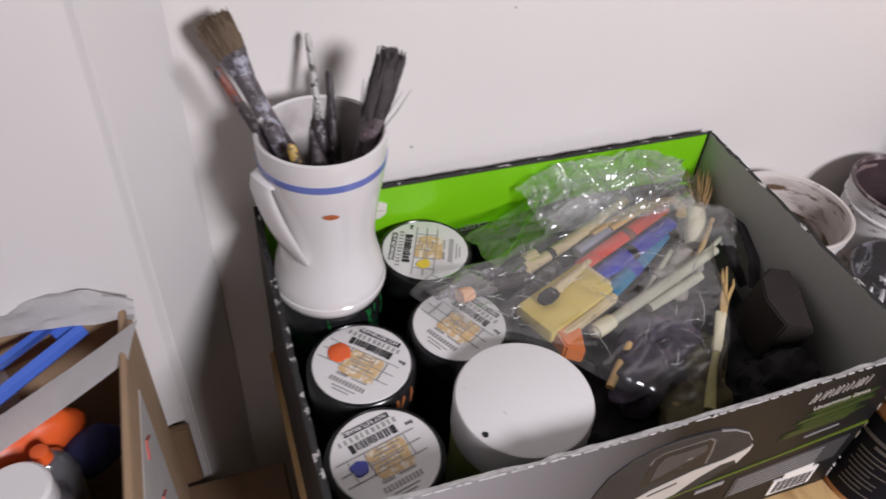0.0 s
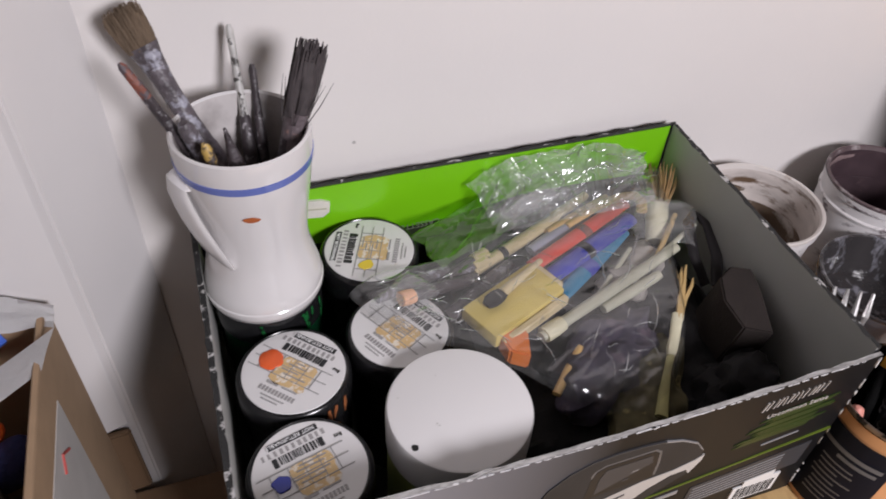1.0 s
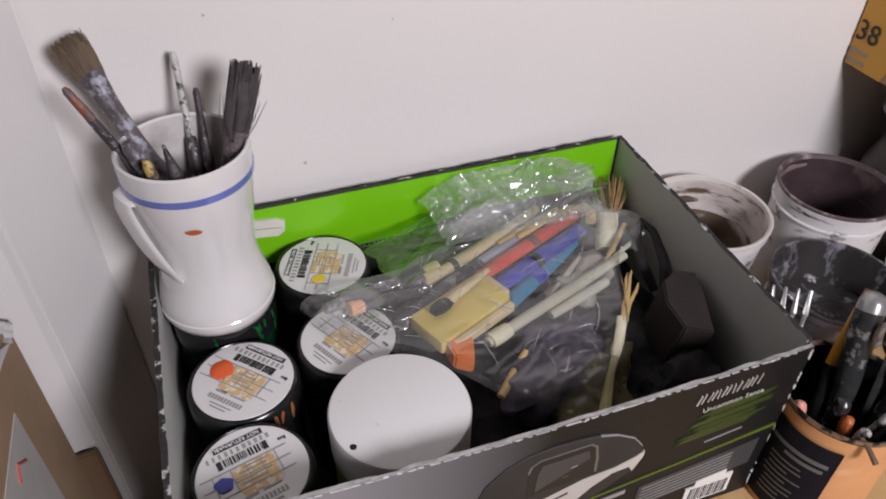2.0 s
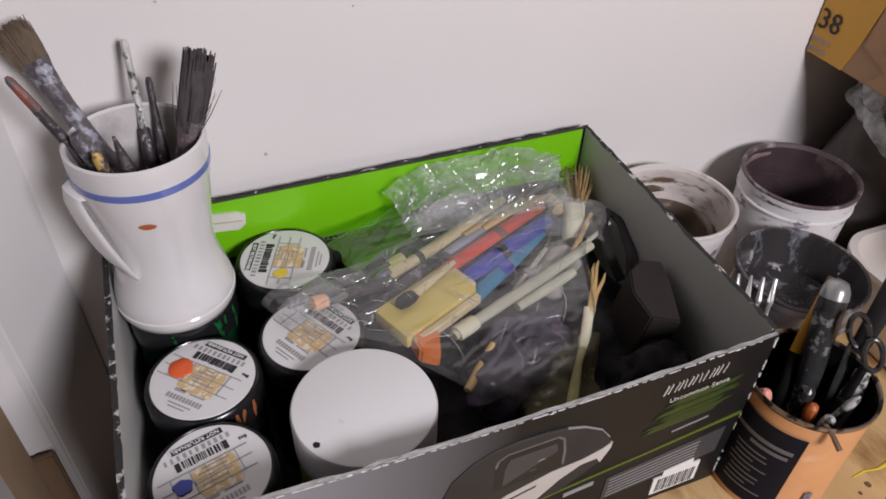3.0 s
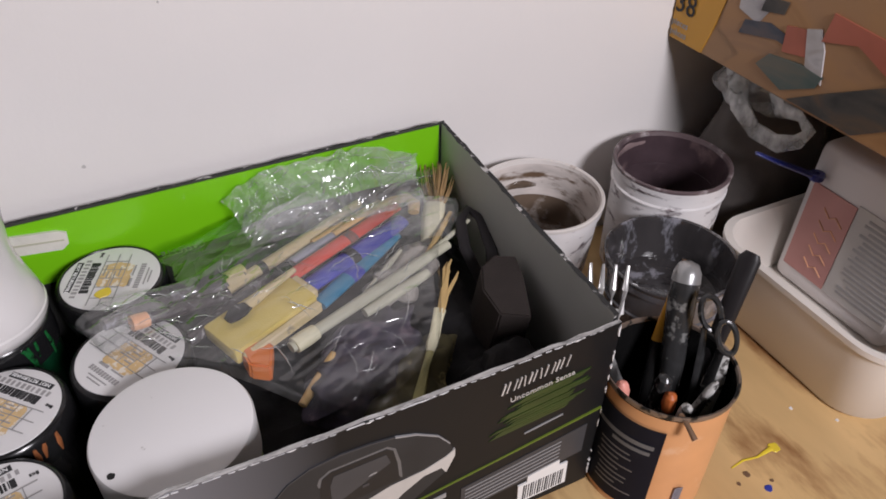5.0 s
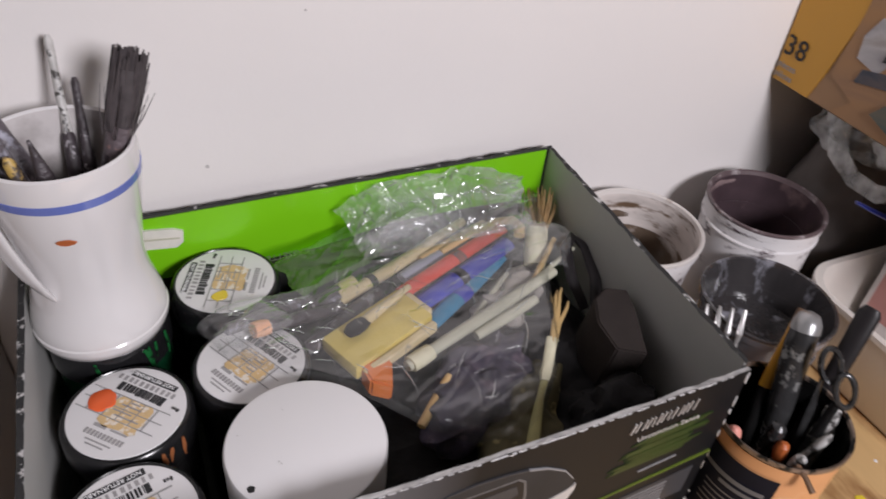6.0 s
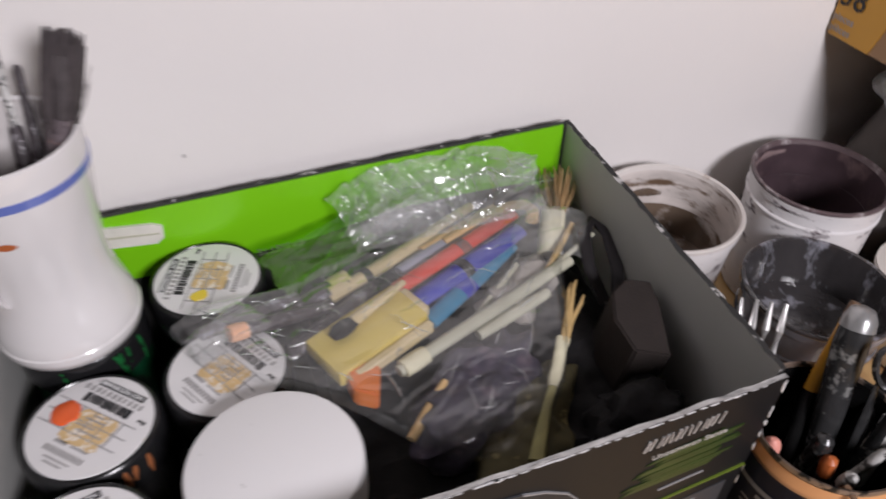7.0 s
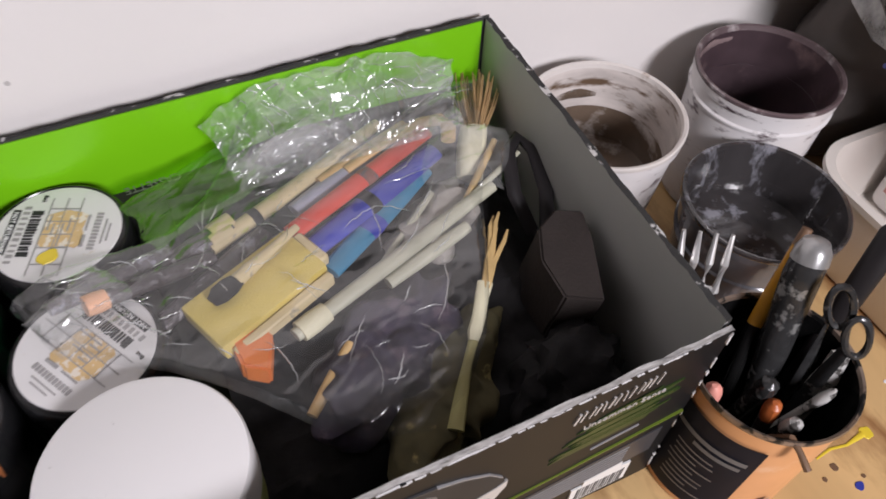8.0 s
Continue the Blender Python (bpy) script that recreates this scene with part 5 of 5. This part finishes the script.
def paint_can():
    t = thing("paint_can", "orange paint can with a dark label, used for tools", "can", (CX, CY, 0.0))
    part("can_wall", lathe([(0, 0.002), (CR - 0.003, 0.002), (CR - 0.001, 0.0), (CR, 0.001), (CR - 0.0004, 0.004), (CR - 0.0008, CH - 0.006)], 72), "canorange", t)
    part("rim", lathe([(CR - 0.0008, CH - 0.005), (CR + 0.0004, CH - 0.004), (CR + 0.0008, CH - 0.0015), (CR + 0.0002, CH), (CR - 0.0012, CH - 0.0006), (CR - 0.0018, CH - 0.003)], 72), "dullrim", t, "dull metal rim")
    part("inner_wall", lathe([(CR - 0.0018, CH - 0.003), (CR - 0.0022, 0.02), (CR - 0.01, 0.012), (0, 0.010)], 72), "cankarbon", t, "inside coated black")
    # wrapped label on the side toward the room
    def wrap(name, a0, a1, z0, z1, material, label="", off=0.0004, n=20, slant=0.0):
        bm = bmesh.new()
        rows = []
        for i in range(n + 1):
            a = radians(a0 + (a1 - a0) * i / n)
            r = CR + off
            rows.append([bm.verts.new((r * math.cos(a), r * math.sin(a), z)) for z in (z0 + slant * i / n, z1 + slant * i / n)])
        for p, q in zip(rows, rows[1:]):
            bm.faces.new((p[0], q[0], q[1], p[1]))
        r = bmesh.ops.solidify(bm, geom=bm.faces[:], thickness=0.0003)
        return part(name, bm, material, t if name == "can_label" else lab, label)
    lab = None
    lab = wrap("can_label", 118, 232, 0.006, CH - 0.017, "canlabel", "dark navy printed label")
    rng = random.Random(3)
    wrap("text_bar", 172, 226, 0.0735, 0.0775, "greyprint", off=0.0010)
    wrap("text_bar", 190, 224, 0.0670, 0.0705, "greyprint", off=0.0010)
    for i in range(9):
        a = 178 + rng.uniform(0, 5)
        wrap("text_bar", a, a + rng.uniform(18, 40), 0.060 - i * 0.0052, 0.0614 - i * 0.0052, "greyink", off=0.0010, n=8)
    wrap("print_shape", 254, 262, 0.018, 0.034, "lilac", "violet printed shape", off=0.0010, n=6)
    return t


paint_can()
can = Vector((CX, CY, 0.012))


def tool(name, label, category, foot):
    return thing(name, label, category, foot, group="tools in the can")


t = tool("fork", "steel table fork standing tines up", "fork", (0.049, 0.014, 0.0122))
F = Matrix.Translation((-0.0235, 0.0260, 0.090)) @ Matrix.Rotation(radians(-32), 4, "Z") @ Matrix.Rotation(radians(-20), 4, "X")
part("handle", sweep([(0, 0, 0), (-0.012, 0.012, 0.05), (-0.020, 0.0205, 0.078), (-0.0235, 0.0262, 0.092)], [0.0045, 0.0042, 0.003, 0.0035], 10, flat=0.45, up=(0.6, 0.8, 0)), "steel", t)
bm = slab(-0.0135, 0.0135, -0.0012, 0.0012, 0.0, 0.020, 0.0008)
for v in bm.verts:
    v.co.x *= 0.45 + 0.55 * min(1, v.co.z / 0.016)
bm.transform(F)
neck = part("neck", bm, "steel", t)
for i in range(4):
    x = -0.0115 + i * 0.00767
    bm = sweep([(x, 0, 0.017), (x * 1.05, -0.001, 0.035), (x * 1.12, 0.002, 0.052)], [0.0026, 0.0023, 0.0011], 8)
    bm.transform(F)
    part("tine", bm, "steel", t)

t = tool("paintbrush", "brush with a translucent amber handle, end up", "paintbrush", (0.029, -0.013, 0.0122))
# lower part coloured black to sink it into the can's shade
part("dipped_end", sweep([(0, 0, 0), (0.012, 0.013, 0.035), (0.0302, 0.0322, 0.0885)], [0.003, 0.0036, 0.0045], 10), "cankarbon", t, "lower end coloured black for the dark inside the can")
part("handle", sweep([(0.0300, 0.0320, 0.0880), (0.036, 0.036, 0.0985), (0.053, 0.047, 0.130), (0.0555, 0.0485, 0.135)], [0.0045, 0.0045, 0.0034, 0.0024], 10), "amber", t)
part("collar", sweep([(0.0530, 0.047, 0.130), (0.0575, 0.0500, 0.139)], [0.0036, 0.0028], 10), "brownstick", t, "dark end")

t = tool("palette_knife", "tool with a thick grey metallic rounded handle", "tool", (0.051, -0.016, 0.0122))
part("handle", sweep([(0, 0, 0.0), (0.006, 0.011, 0.05), (0.0105, 0.020, 0.085), (0.018, 0.033, 0.130), (0.0205, 0.0365, 0.143), (0.0215, 0.038, 0.148), (0.022, 0.0387, 0.151)], [0.005, 0.0065, 0.0085, 0.0098, 0.0092, 0.0072, 0.003], 16, wob=0.08), "dirtysteel", t)
part("cap", sweep([(0.0195, 0.0353, 0.140), (0.0212, 0.0373, 0.1455), (0.0222, 0.0389, 0.1505), (0.0226, 0.0394, 0.1525)], [0.0098, 0.0092, 0.0068, 0.0025], 16), "capsteel", t, "dull rounded steel cap")

t = tool("scissors", "dark scissors with ring handles upward", "scissors", (0.058, -0.020, 0.0122))
for k, (cx, cy, cz, rr) in enumerate(((0.018, -0.001, 0.121, 0.0098), (0.013, 0.013, 0.133, 0.0100))):
    pts = []
    for i in range(21):
        a = 2 * math.pi * i / 20
        pts.append((cx + rr * 0.52 * math.cos(a), cy - rr * 0.36 * math.cos(a) + rr * 0.5 * math.sin(a), cz + rr * 1.1 * math.sin(a)))
    part("ring_handle", sweep(pts, 0.0020, 8, up=(0.6, 0.8, 0.1), wob=0.3), "dirtysteel", t)
    part("blade", sweep([(0.000 + k * 0.004, 0, 0.0), (0.012 + k * 0.002, -0.002 + k * 0.006, 0.06), (cx - 0.002, cy, cz - rr * 1.1)], [0.003, 0.005, 0.003], 8, flat=0.3), "dirtysteel", t)

t = tool("spatula", "dark green-black flat handle leaning outward", "tool", (0.066, -0.012, 0.0122))
part("handle", sweep([(0, 0, 0), (0.018, 0.006, 0.06), (0.032, 0.013, 0.105), (0.049, 0.0225, 0.150), (0.051, 0.0232, 0.154)], [0.004, 0.005, 0.0065, 0.0075, 0.005], 12, flat=0.5), "darkrubber", t)
t = tool("paint_tube", "crumpled pale grey metal paint tube", "paint tube", (0.066, -0.026, 0.0122))
part("tube_body", sweep([(0, 0, 0), (0.006, 0.002, 0.045), (0.0105, 0.004, 0.080), (0.014, 0.007, 0.100)], [0.006, 0.0065, 0.0072, 0.0045], 12, flat=0.5, wob=0.35), "silver", t)
for label, foot, tip, r, mm, em in (("brush with pink paint on its tip", (0.025, -0.010, 0.0122), (0.0105, -0.0045, 0.104), 0.0042, "darkcrust", "pink"),
                                    ("brush with a rusty red painted tip", (0.040, -0.030, 0.0122), (0.0345, -0.0250, 0.102), 0.0045, "darkcrust", "rust"),
                                    ("stick with a blunt grey end", (0.034, -0.006, 0.0122), (0.0360, -0.0165, 0.110), 0.0050, "dirtysteel", "dirtysteel"),
                                    ("slim grey painted stick", (0.030, -0.020, 0.0122), (0.0640, -0.0335, 0.108), 0.0026, "silver", "silver"),
                                    ("short stick with a grey knob", (0.040, -0.020, 0.0122), (0.0370, -0.0385, 0.104), 0.0038, "dirtysteel", "silver")):
    t = tool("brush_stick", label, "stick", foot)
    a = Vector(tip) - Vector(foot)
    part("shaft", sweep([a * 0, a * 0.5, a * 0.86], [r * 0.7, r * 0.85, r], 10, wob=0.15), mm, t)
    part("end", sweep([a * 0.85, a * 0.92, a * 0.985, a * 1.01], [r, r * 1.15, r * 0.95, r * 0.35], 10, wob=0.2), em, t)
t = tool("twig", "thin brown twig hanging over the can rim", "twig", (0.044, -0.018, 0.0122))
part("shaft", sweep([(0, 0, 0), (-0.008, -0.013, 0.06), (-0.0185, -0.0265, 0.0955), (-0.0195, -0.034, 0.0945), (-0.0195, -0.042, 0.0900)], [0.0016, 0.0018, 0.0018, 0.0017, 0.0020], 8), "brownstick", t)


# ---- bin, bottle, bags and carton at the table's right side ----
def storage_bin():
    t = thing("storage_bin", "low translucent plastic storage bin with rounded corners", "bin", (0.36, 0.030, 0.0))
    def ring(hx, hy, r, n=8):
        pts = []
        for cx, cy, a0 in ((hx - r, hy - r, 0), (-hx + r, hy - r, 90), (-hx + r, -hy + r, 180), (hx - r, -hy + r, 270)):
            for i in range(n + 1):
                a = radians(a0 + 90 * i / n)
                pts.append((cx + r * math.cos(a), cy + r * math.sin(a)))
        return pts
    def shell(levels):
        bm = bmesh.new()
        rows = [[bm.verts.new((x, y, z)) for x, y in ring(hx, hy, r)] for hx, hy, r, z in levels]
        for p, q in zip(rows, rows[1:]):
            for i in range(len(p)):
                j = (i + 1) % len(p)
                bm.faces.new((p[i], p[j], q[j], q[i]))
        bm.faces.new(rows[0][::-1])
        bm.faces.new(rows[-1])
        return bm
    part("bin_wall", shell([(0.140, 0.088, 0.035, 0.0), (0.143, 0.091, 0.036, 0.004), (0.149, 0.097, 0.038, 0.072), (0.152, 0.100, 0.039, 0.074), (0.152, 0.100, 0.039, 0.079), (0.146, 0.094, 0.036, 0.079), (0.140, 0.088, 0.034, 0.006), (0.135, 0.083, 0.032, 0.005)]), "bin", t)
    return t


storage_bin()


def jug():
    t = thing("bottle", "white plastic bottle with a pink label and small print", "bottle", (0.345, 0.052, 0.0055), (0, 0, 0))
    bm = slab(-0.045, 0.045, -0.062, 0.0615, 0.0, 0.150, 0.012, seg=4)
    part("bottle_body", bm, "bottle", t)
    bm = slab(-0.0465, -0.0455, 0.006, 0.052, 0.020, 0.112, 0.0003)
    lab = part("pink_label", bm, "pinklabel", t, "faded pink label")
    bm = slab(-0.0465, -0.0455, -0.058, 0.0055, 0.020, 0.115, 0.0003)
    lab2 = part("text_label", bm, "cartonw", t, "pale label with lines of small print")
    rng = random.Random(7)
    for i in range(16):
        z = 0.106 - i * 0.0052
        part("text_bar", slab(-0.0470, -0.0466, -0.056, -0.004 - rng.uniform(0, 0.012), z, z + 0.0026), "greyink", lab2, smooth=False)
    for i in range(5):
        z = 0.03 + i * 0.014
        part("script_stroke", sweep([(-0.0468, 0.012, z), (-0.0468, 0.02, z + 0.006), (-0.0468, 0.026, z + 0.002), (-0.0468, 0.034, z + 0.009)], 0.0006, 6), "peach", lab)
    return t


jug()
t = thing("hook", "dark blue plastic hook lying over the bottle", "hook", (0.2915, 0.100, 0.1270))
part("hook_arm", sweep([(-0.048, 0.030, 0.019), (-0.032, 0.020, 0.012), (-0.016, 0.010, 0.006), (-0.004, 0.003, 0.001)], [0.0025, 0.0035, 0.004, 0.0045], 10, flat=0.6), "bluehook", t)
part("hook_eye", lathe([(0.0024, -0.003), (0.0062, -0.003), (0.007, 0.0), (0.0062, 0.003), (0.0024, 0.003), (0.0024, -0.003)], 24, centre=(0.0005, 0.0, 0.0)), "bluehook", t)
resting("dark_cloth", "dark brown bunched cloth behind the tubs", "cloth", lump(0.335, 0.196, 0.080, 0.075, 0.048, 0.100, 0.16, 0.0, 11, 4, 22), "darkthing")


def cloudy_bag(cx, cy, cz, rx, ry, rz, seed):
    return lump(cx, cy, cz, rx, ry, rz, 0.45, 0.3, seed, 5, 34)


t = thing("plastic_bag", "cloudy white plastic bag squeezed under a carton", "plastic bag", (0.292, 0.166, 0.140))
part("bag_body", cloudy_bag(0.006, 0.010, 0.034, 0.028, 0.044, 0.026, 21), "cloudfilm", t)
part("bag_handle", sweep([(-0.018, 0.037, 0.058), (-0.024, 0.014, 0.022), (-0.027, -0.010, 0.010), (-0.027, -0.036, 0.011), (-0.027, -0.055, 0.022), (-0.025, -0.060, 0.034), (-0.022, -0.046, 0.040), (-0.018, -0.022, 0.034), (-0.012, -0.004, 0.050)],
                         [0.012, 0.011, 0.010, 0.0085, 0.007, 0.006, 0.006, 0.007, 0.008], 10, flat=0.3, up=(1, 0.2, 0.1), wob=0.5), "cloudfilm", t, "looped bag handle")


def toy_carton():
    """A carton with a picture lid on its long side, held up by the heap behind the tubs."""
    t = thing("carton", "amber carton with a printed count and a blurred picture", "carton", (0.361, 0.10, 0.2040), (0, 0, 0))
    X, z0, z1 = -0.1255, 0.0, 0.20
    part("carton_body", slab(-0.125, 0.125, -0.24, 0.1545, z0, z1, 0.0015), "cartonb", t, "wood-toned printed body")
    part("amber_panel", prism_side(X, [(0.1540, 0.001), (0.1540, 0.199), (0.085, 0.199), (0.092, 0.08), (0.103, 0.03), (0.112, 0.001)]), "cartony", t, "amber end panel")
    W = Matrix.Translation((X - 0.0012, 0.1535, 0.026)) @ Matrix(((0, 0, -1, 0), (-1, 0, 0, 0), (0, 1, 0, 0), (0, 0, 0, 1)))
    lettering("count", "38", 0.026, "ink", t, W, "dark printed number")
    lettering("count_word", "pieces", 0.0085, "greyink", t, Matrix.Translation((0, 0, -0.012)) @ W, "small printed word")
    lettering("count_word", "pièces", 0.0085, "greyink", t, Matrix.Translation((0, 0, -0.021)) @ W, "small printed word")
    part("picture_panel", prism_side(X - 0.0002, [(0.098, 0.030), (0.092, 0.085), (0.086, 0.198), (-0.238, 0.198), (-0.238, 0.002), (0.085, 0.002), (0.070, 0.018)]), "woodpicture", t, "wood-toned picture ground", smooth=False)
    for n, (pts, mm, lab) in enumerate((
            ([(0.082, 0.052), (0.060, 0.047), (0.052, 0.060), (0.058, 0.082), (0.075, 0.088), (0.084, 0.070)], "paleprint", "pale printed patch"),
            ([(0.076, 0.034), (0.038, 0.042), (0.024, 0.040), (0.026, 0.048), (0.048, 0.052), (0.073, 0.046)], "navyprint", "dark navy printed shape"),
            ([(0.060, 0.058), (0.038, 0.062), (0.036, 0.072), (0.058, 0.070)], "darkpicture", "dark printed shape"),
            ([(0.030, 0.036), (0.008, 0.040), (0.010, 0.060), (0.032, 0.056)], "cartonr", "brick red printed shape"),
            ([(0.014, 0.060), (0.006, 0.034), (-0.012, 0.026), (-0.006, 0.050), (0.002, 0.064)], "paleprint", "pale printed triangle"),
            ([(-0.001, 0.056), (-0.030, 0.064), (-0.060, 0.052), (-0.058, 0.074), (-0.004, 0.078)], "cartonr", "brick red printed shape"),
            ([(0.050, 0.018), (0.020, 0.008), (-0.008, 0.022), (-0.012, 0.032), (0.010, 0.034), (0.040, 0.030)], "tealprint", "teal printed shape"),
            ([(0.012, 0.004), (-0.050, 0.004), (-0.090, 0.030), (-0.060, 0.046), (-0.014, 0.020)], "darkpicture", "dark printed foot of the picture"),
            ([(-0.064, 0.046), (-0.12, 0.03), (-0.20, 0.06), (-0.16, 0.11), (-0.08, 0.09)], "tealprint", "teal printed shape"))):
        part("printed_patch", prism_side(X - 0.0008 - 0.0002 * n, pts), mm, t, lab, smooth=False)
    return t


def prism_side(x, pts, th=0.0004):
    bm = bmesh.new()
    a, b = [bm.verts.new((x - th, y, z)) for y, z in pts], [bm.verts.new((x + 0.0008 + th, y, z)) for y, z in pts]
    bm.faces.new(a)
    for i in range(len(pts)):
        j = (i + 1) % len(pts)
        bm.faces.new((a[i], a[j], b[j], b[i]))
    return bm


toy_carton()
resting("support_box", "dark box that carries the carton", "box", slab(0.512, 0.60, -0.13, 0.245, 0.0, 0.2035, 0.003), "darkthing")


# ---- the carton beside the table, on the bench ----
def tool_carton():
    t = thing("cardboard_box", "brown open cardboard box with torn flaps, holding tools", "box", (-0.65, 0.03, -0.0848))
    x0, x1, y0, y1, h, th = -0.16, 0.162, -0.30, 0.160, 0.243, 0.005
    part("side_panel", slab(x1 - th, x1, y0, y1, 0, h, 0.001), "card", t)
    part("side_panel", slab(x0, x0 + th, y0, y1, 0, h, 0.001), "card", t)
    part("back_panel", slab(x0 + th, x1 - th, y1 - th, y1, 0, h, 0.001), "card", t)
    part("front_panel", slab(x0 + th, x1 - th, y0, y0 + th, 0, h, 0.001), "card", t)
    part("bottom_panel", slab(x0 + th, x1 - th, y0 + th, y1 - th, 0, 0.005), "card", t)
    lab = part("printed_label", slab(x1, x1 + 0.0006, y0 + 0.02, 0.105, 0.02, h - 0.03), "cartonw", t, "white printed side with red strokes")
    for i, (y, z) in enumerate(((0.085, 0.19), (0.075, 0.14), (0.05, 0.165), (0.03, 0.12))):
        part("red_stroke", sweep([(x1 + 0.0008, y, z), (x1 + 0.0008, y - 0.012, z + 0.012), (x1 + 0.0008, y - 0.02, z + 0.004)], 0.0011, 6), "redprint", lab)
    # torn paper flap lying over the corner, and a pale fabric band across the mouth
    bm = bmesh.new()
    n, grid = 14, []
    for i in range(n + 1):
        row = []
        for j in range(7):
            u, v = i / n, j / 6
            row.append(bm.verts.new((0.085 + 0.082 * u, 0.164 - 0.024 * v * (1 - 0.35 * u) - 0.008 * u, h + 0.004 + 0.012 * math.sin(math.pi * u * 0.9) * (1 - v) + 0.004 * noise.noise((u * 5, v * 4, 2)) - 0.008 * u * u)))
        grid.append(row)
    for i in range(n):
        for j in range(6):
            bm.faces.new((grid[i][j], grid[i + 1][j], grid[i + 1][j + 1], grid[i][j + 1]))
    bmesh.ops.solidify(bm, geom=bm.faces[:], thickness=0.0012)
    part("torn_flap", bm, "strap", t, "torn white paper flap")
    bm = bmesh.new()
    grid = []
    for i in range(17):
        u = i / 16
        x, y, z = 0.166 - 0.33 * u, 0.118 - 0.13 * u, h + 0.003 - 0.035 * math.sin(math.pi * u) + 0.002 * noise.noise((u * 7, 1, 1))
        grid.append([bm.verts.new((x + 0.004, y + 0.013, z + 0.003)), bm.verts.new((x, y, z + 0.0005)), bm.verts.new((x - 0.004, y - 0.013, z - 0.004))])
    for p, q in zip(grid, grid[1:]):
        for j in range(2):
            bm.faces.new((p[j], q[j], q[j + 1], p[j + 1]))
    bmesh.ops.solidify(bm, geom=bm.faces[:], thickness=0.001)
    part("fabric_band", bm, "strap", t, "white fabric band across the opening")
    return t


tool_carton()
resting("stuffed_rag", "dark rag filling the brown box", "rag", lump(-0.655, 0.02, -0.008, 0.14, 0.150, 0.085, 0.10, 0, 31, 4, 18), "rag")
t = thing("trowel", "blue plastic scraper with a long slot", "scraper", (-0.548, 0.163, 0.146), (28, -4, 38))
bm = bmesh.new()
for pts in ([(-0.055, -0.012, 0), (0.036, -0.011, 0), (0.036, -0.003, 0), (-0.055, -0.004, 0)], [(-0.055, 0.004, 0), (0.036, 0.004, 0), (0.036, 0.011, 0), (-0.055, 0.012, 0)],
            [(0.020, -0.003, 0), (0.036, -0.003, 0), (0.036, 0.004, 0), (0.020, 0.004, 0)], [(-0.055, -0.004, 0), (-0.045, -0.004, 0), (-0.045, 0.004, 0), (-0.055, 0.004, 0)]):
    bm.faces.new([bm.verts.new(p) for p in pts])
bmesh.ops.remove_doubles(bm, verts=bm.verts[:], dist=0.0004)
bmesh.ops.solidify(bm, geom=bm.faces[:], thickness=0.003)
part("scraper_body", bm, "bluetool", t)
resting("glove", "bright orange rubber glove cuff", "glove", lump(-0.556, 0.128, 0.108, 0.036, 0.016, 0.022, 0.3, radians(30), 41, 4, 20), "orange")
resting("glove", "dark blue cloth beside an orange cuff", "cloth", lump(-0.524, 0.124, 0.090, 0.020, 0.014, 0.018, 0.35, radians(30), 42, 4, 25), "navy")
t = thing("glue_bottle", "clear bottle with a red tip", "bottle", (-0.544, 0.106, 0.062))
part("bottle_body", lathe([(0, 0), (0.014, 0), (0.016, 0.004), (0.016, 0.04), (0.012, 0.052), (0.007, 0.058), (0, 0.058)], 28), "smoke", t)
part("tip", lathe([(0.006, 0.0582), (0.005, 0.066), (0, 0.067)], 20), "orange", t, "red tip")
t = thing("white_bottle", "small bottle with a white screw cap", "bottle", (-0.553, 0.078, 0.050))
part("bottle_body", lathe([(0, 0), (0.022, 0), (0.024, 0.004), (0.024, 0.06), (0.018, 0.068), (0, 0.068)], 32), "smoke", t)
part("cap", lathe([(0.0185, 0.0685), (0.0195, 0.070), (0.0190, 0.084), (0.017, 0.086), (0, 0.086)], 32), "whiteplastic", t, "white screw cap")

# small marks on the wall
for wx, wz, wr in ((-0.2725, 0.1955, 0.0014), (-0.325, 0.318, 0.001), (-0.20, 0.30, 0.0008), (0.05, 0.33, 0.0009)):
    bm = blob(0, 0, wr, wx * 50, 0, 0.0004, 10)
    bm.transform(Matrix.Translation((wx, 0.2558, wz)) @ Matrix.Rotation(radians(90), 4, "X"))
    part("scuff_mark", bm, "scuff", bpy.data.objects["wall_north"])
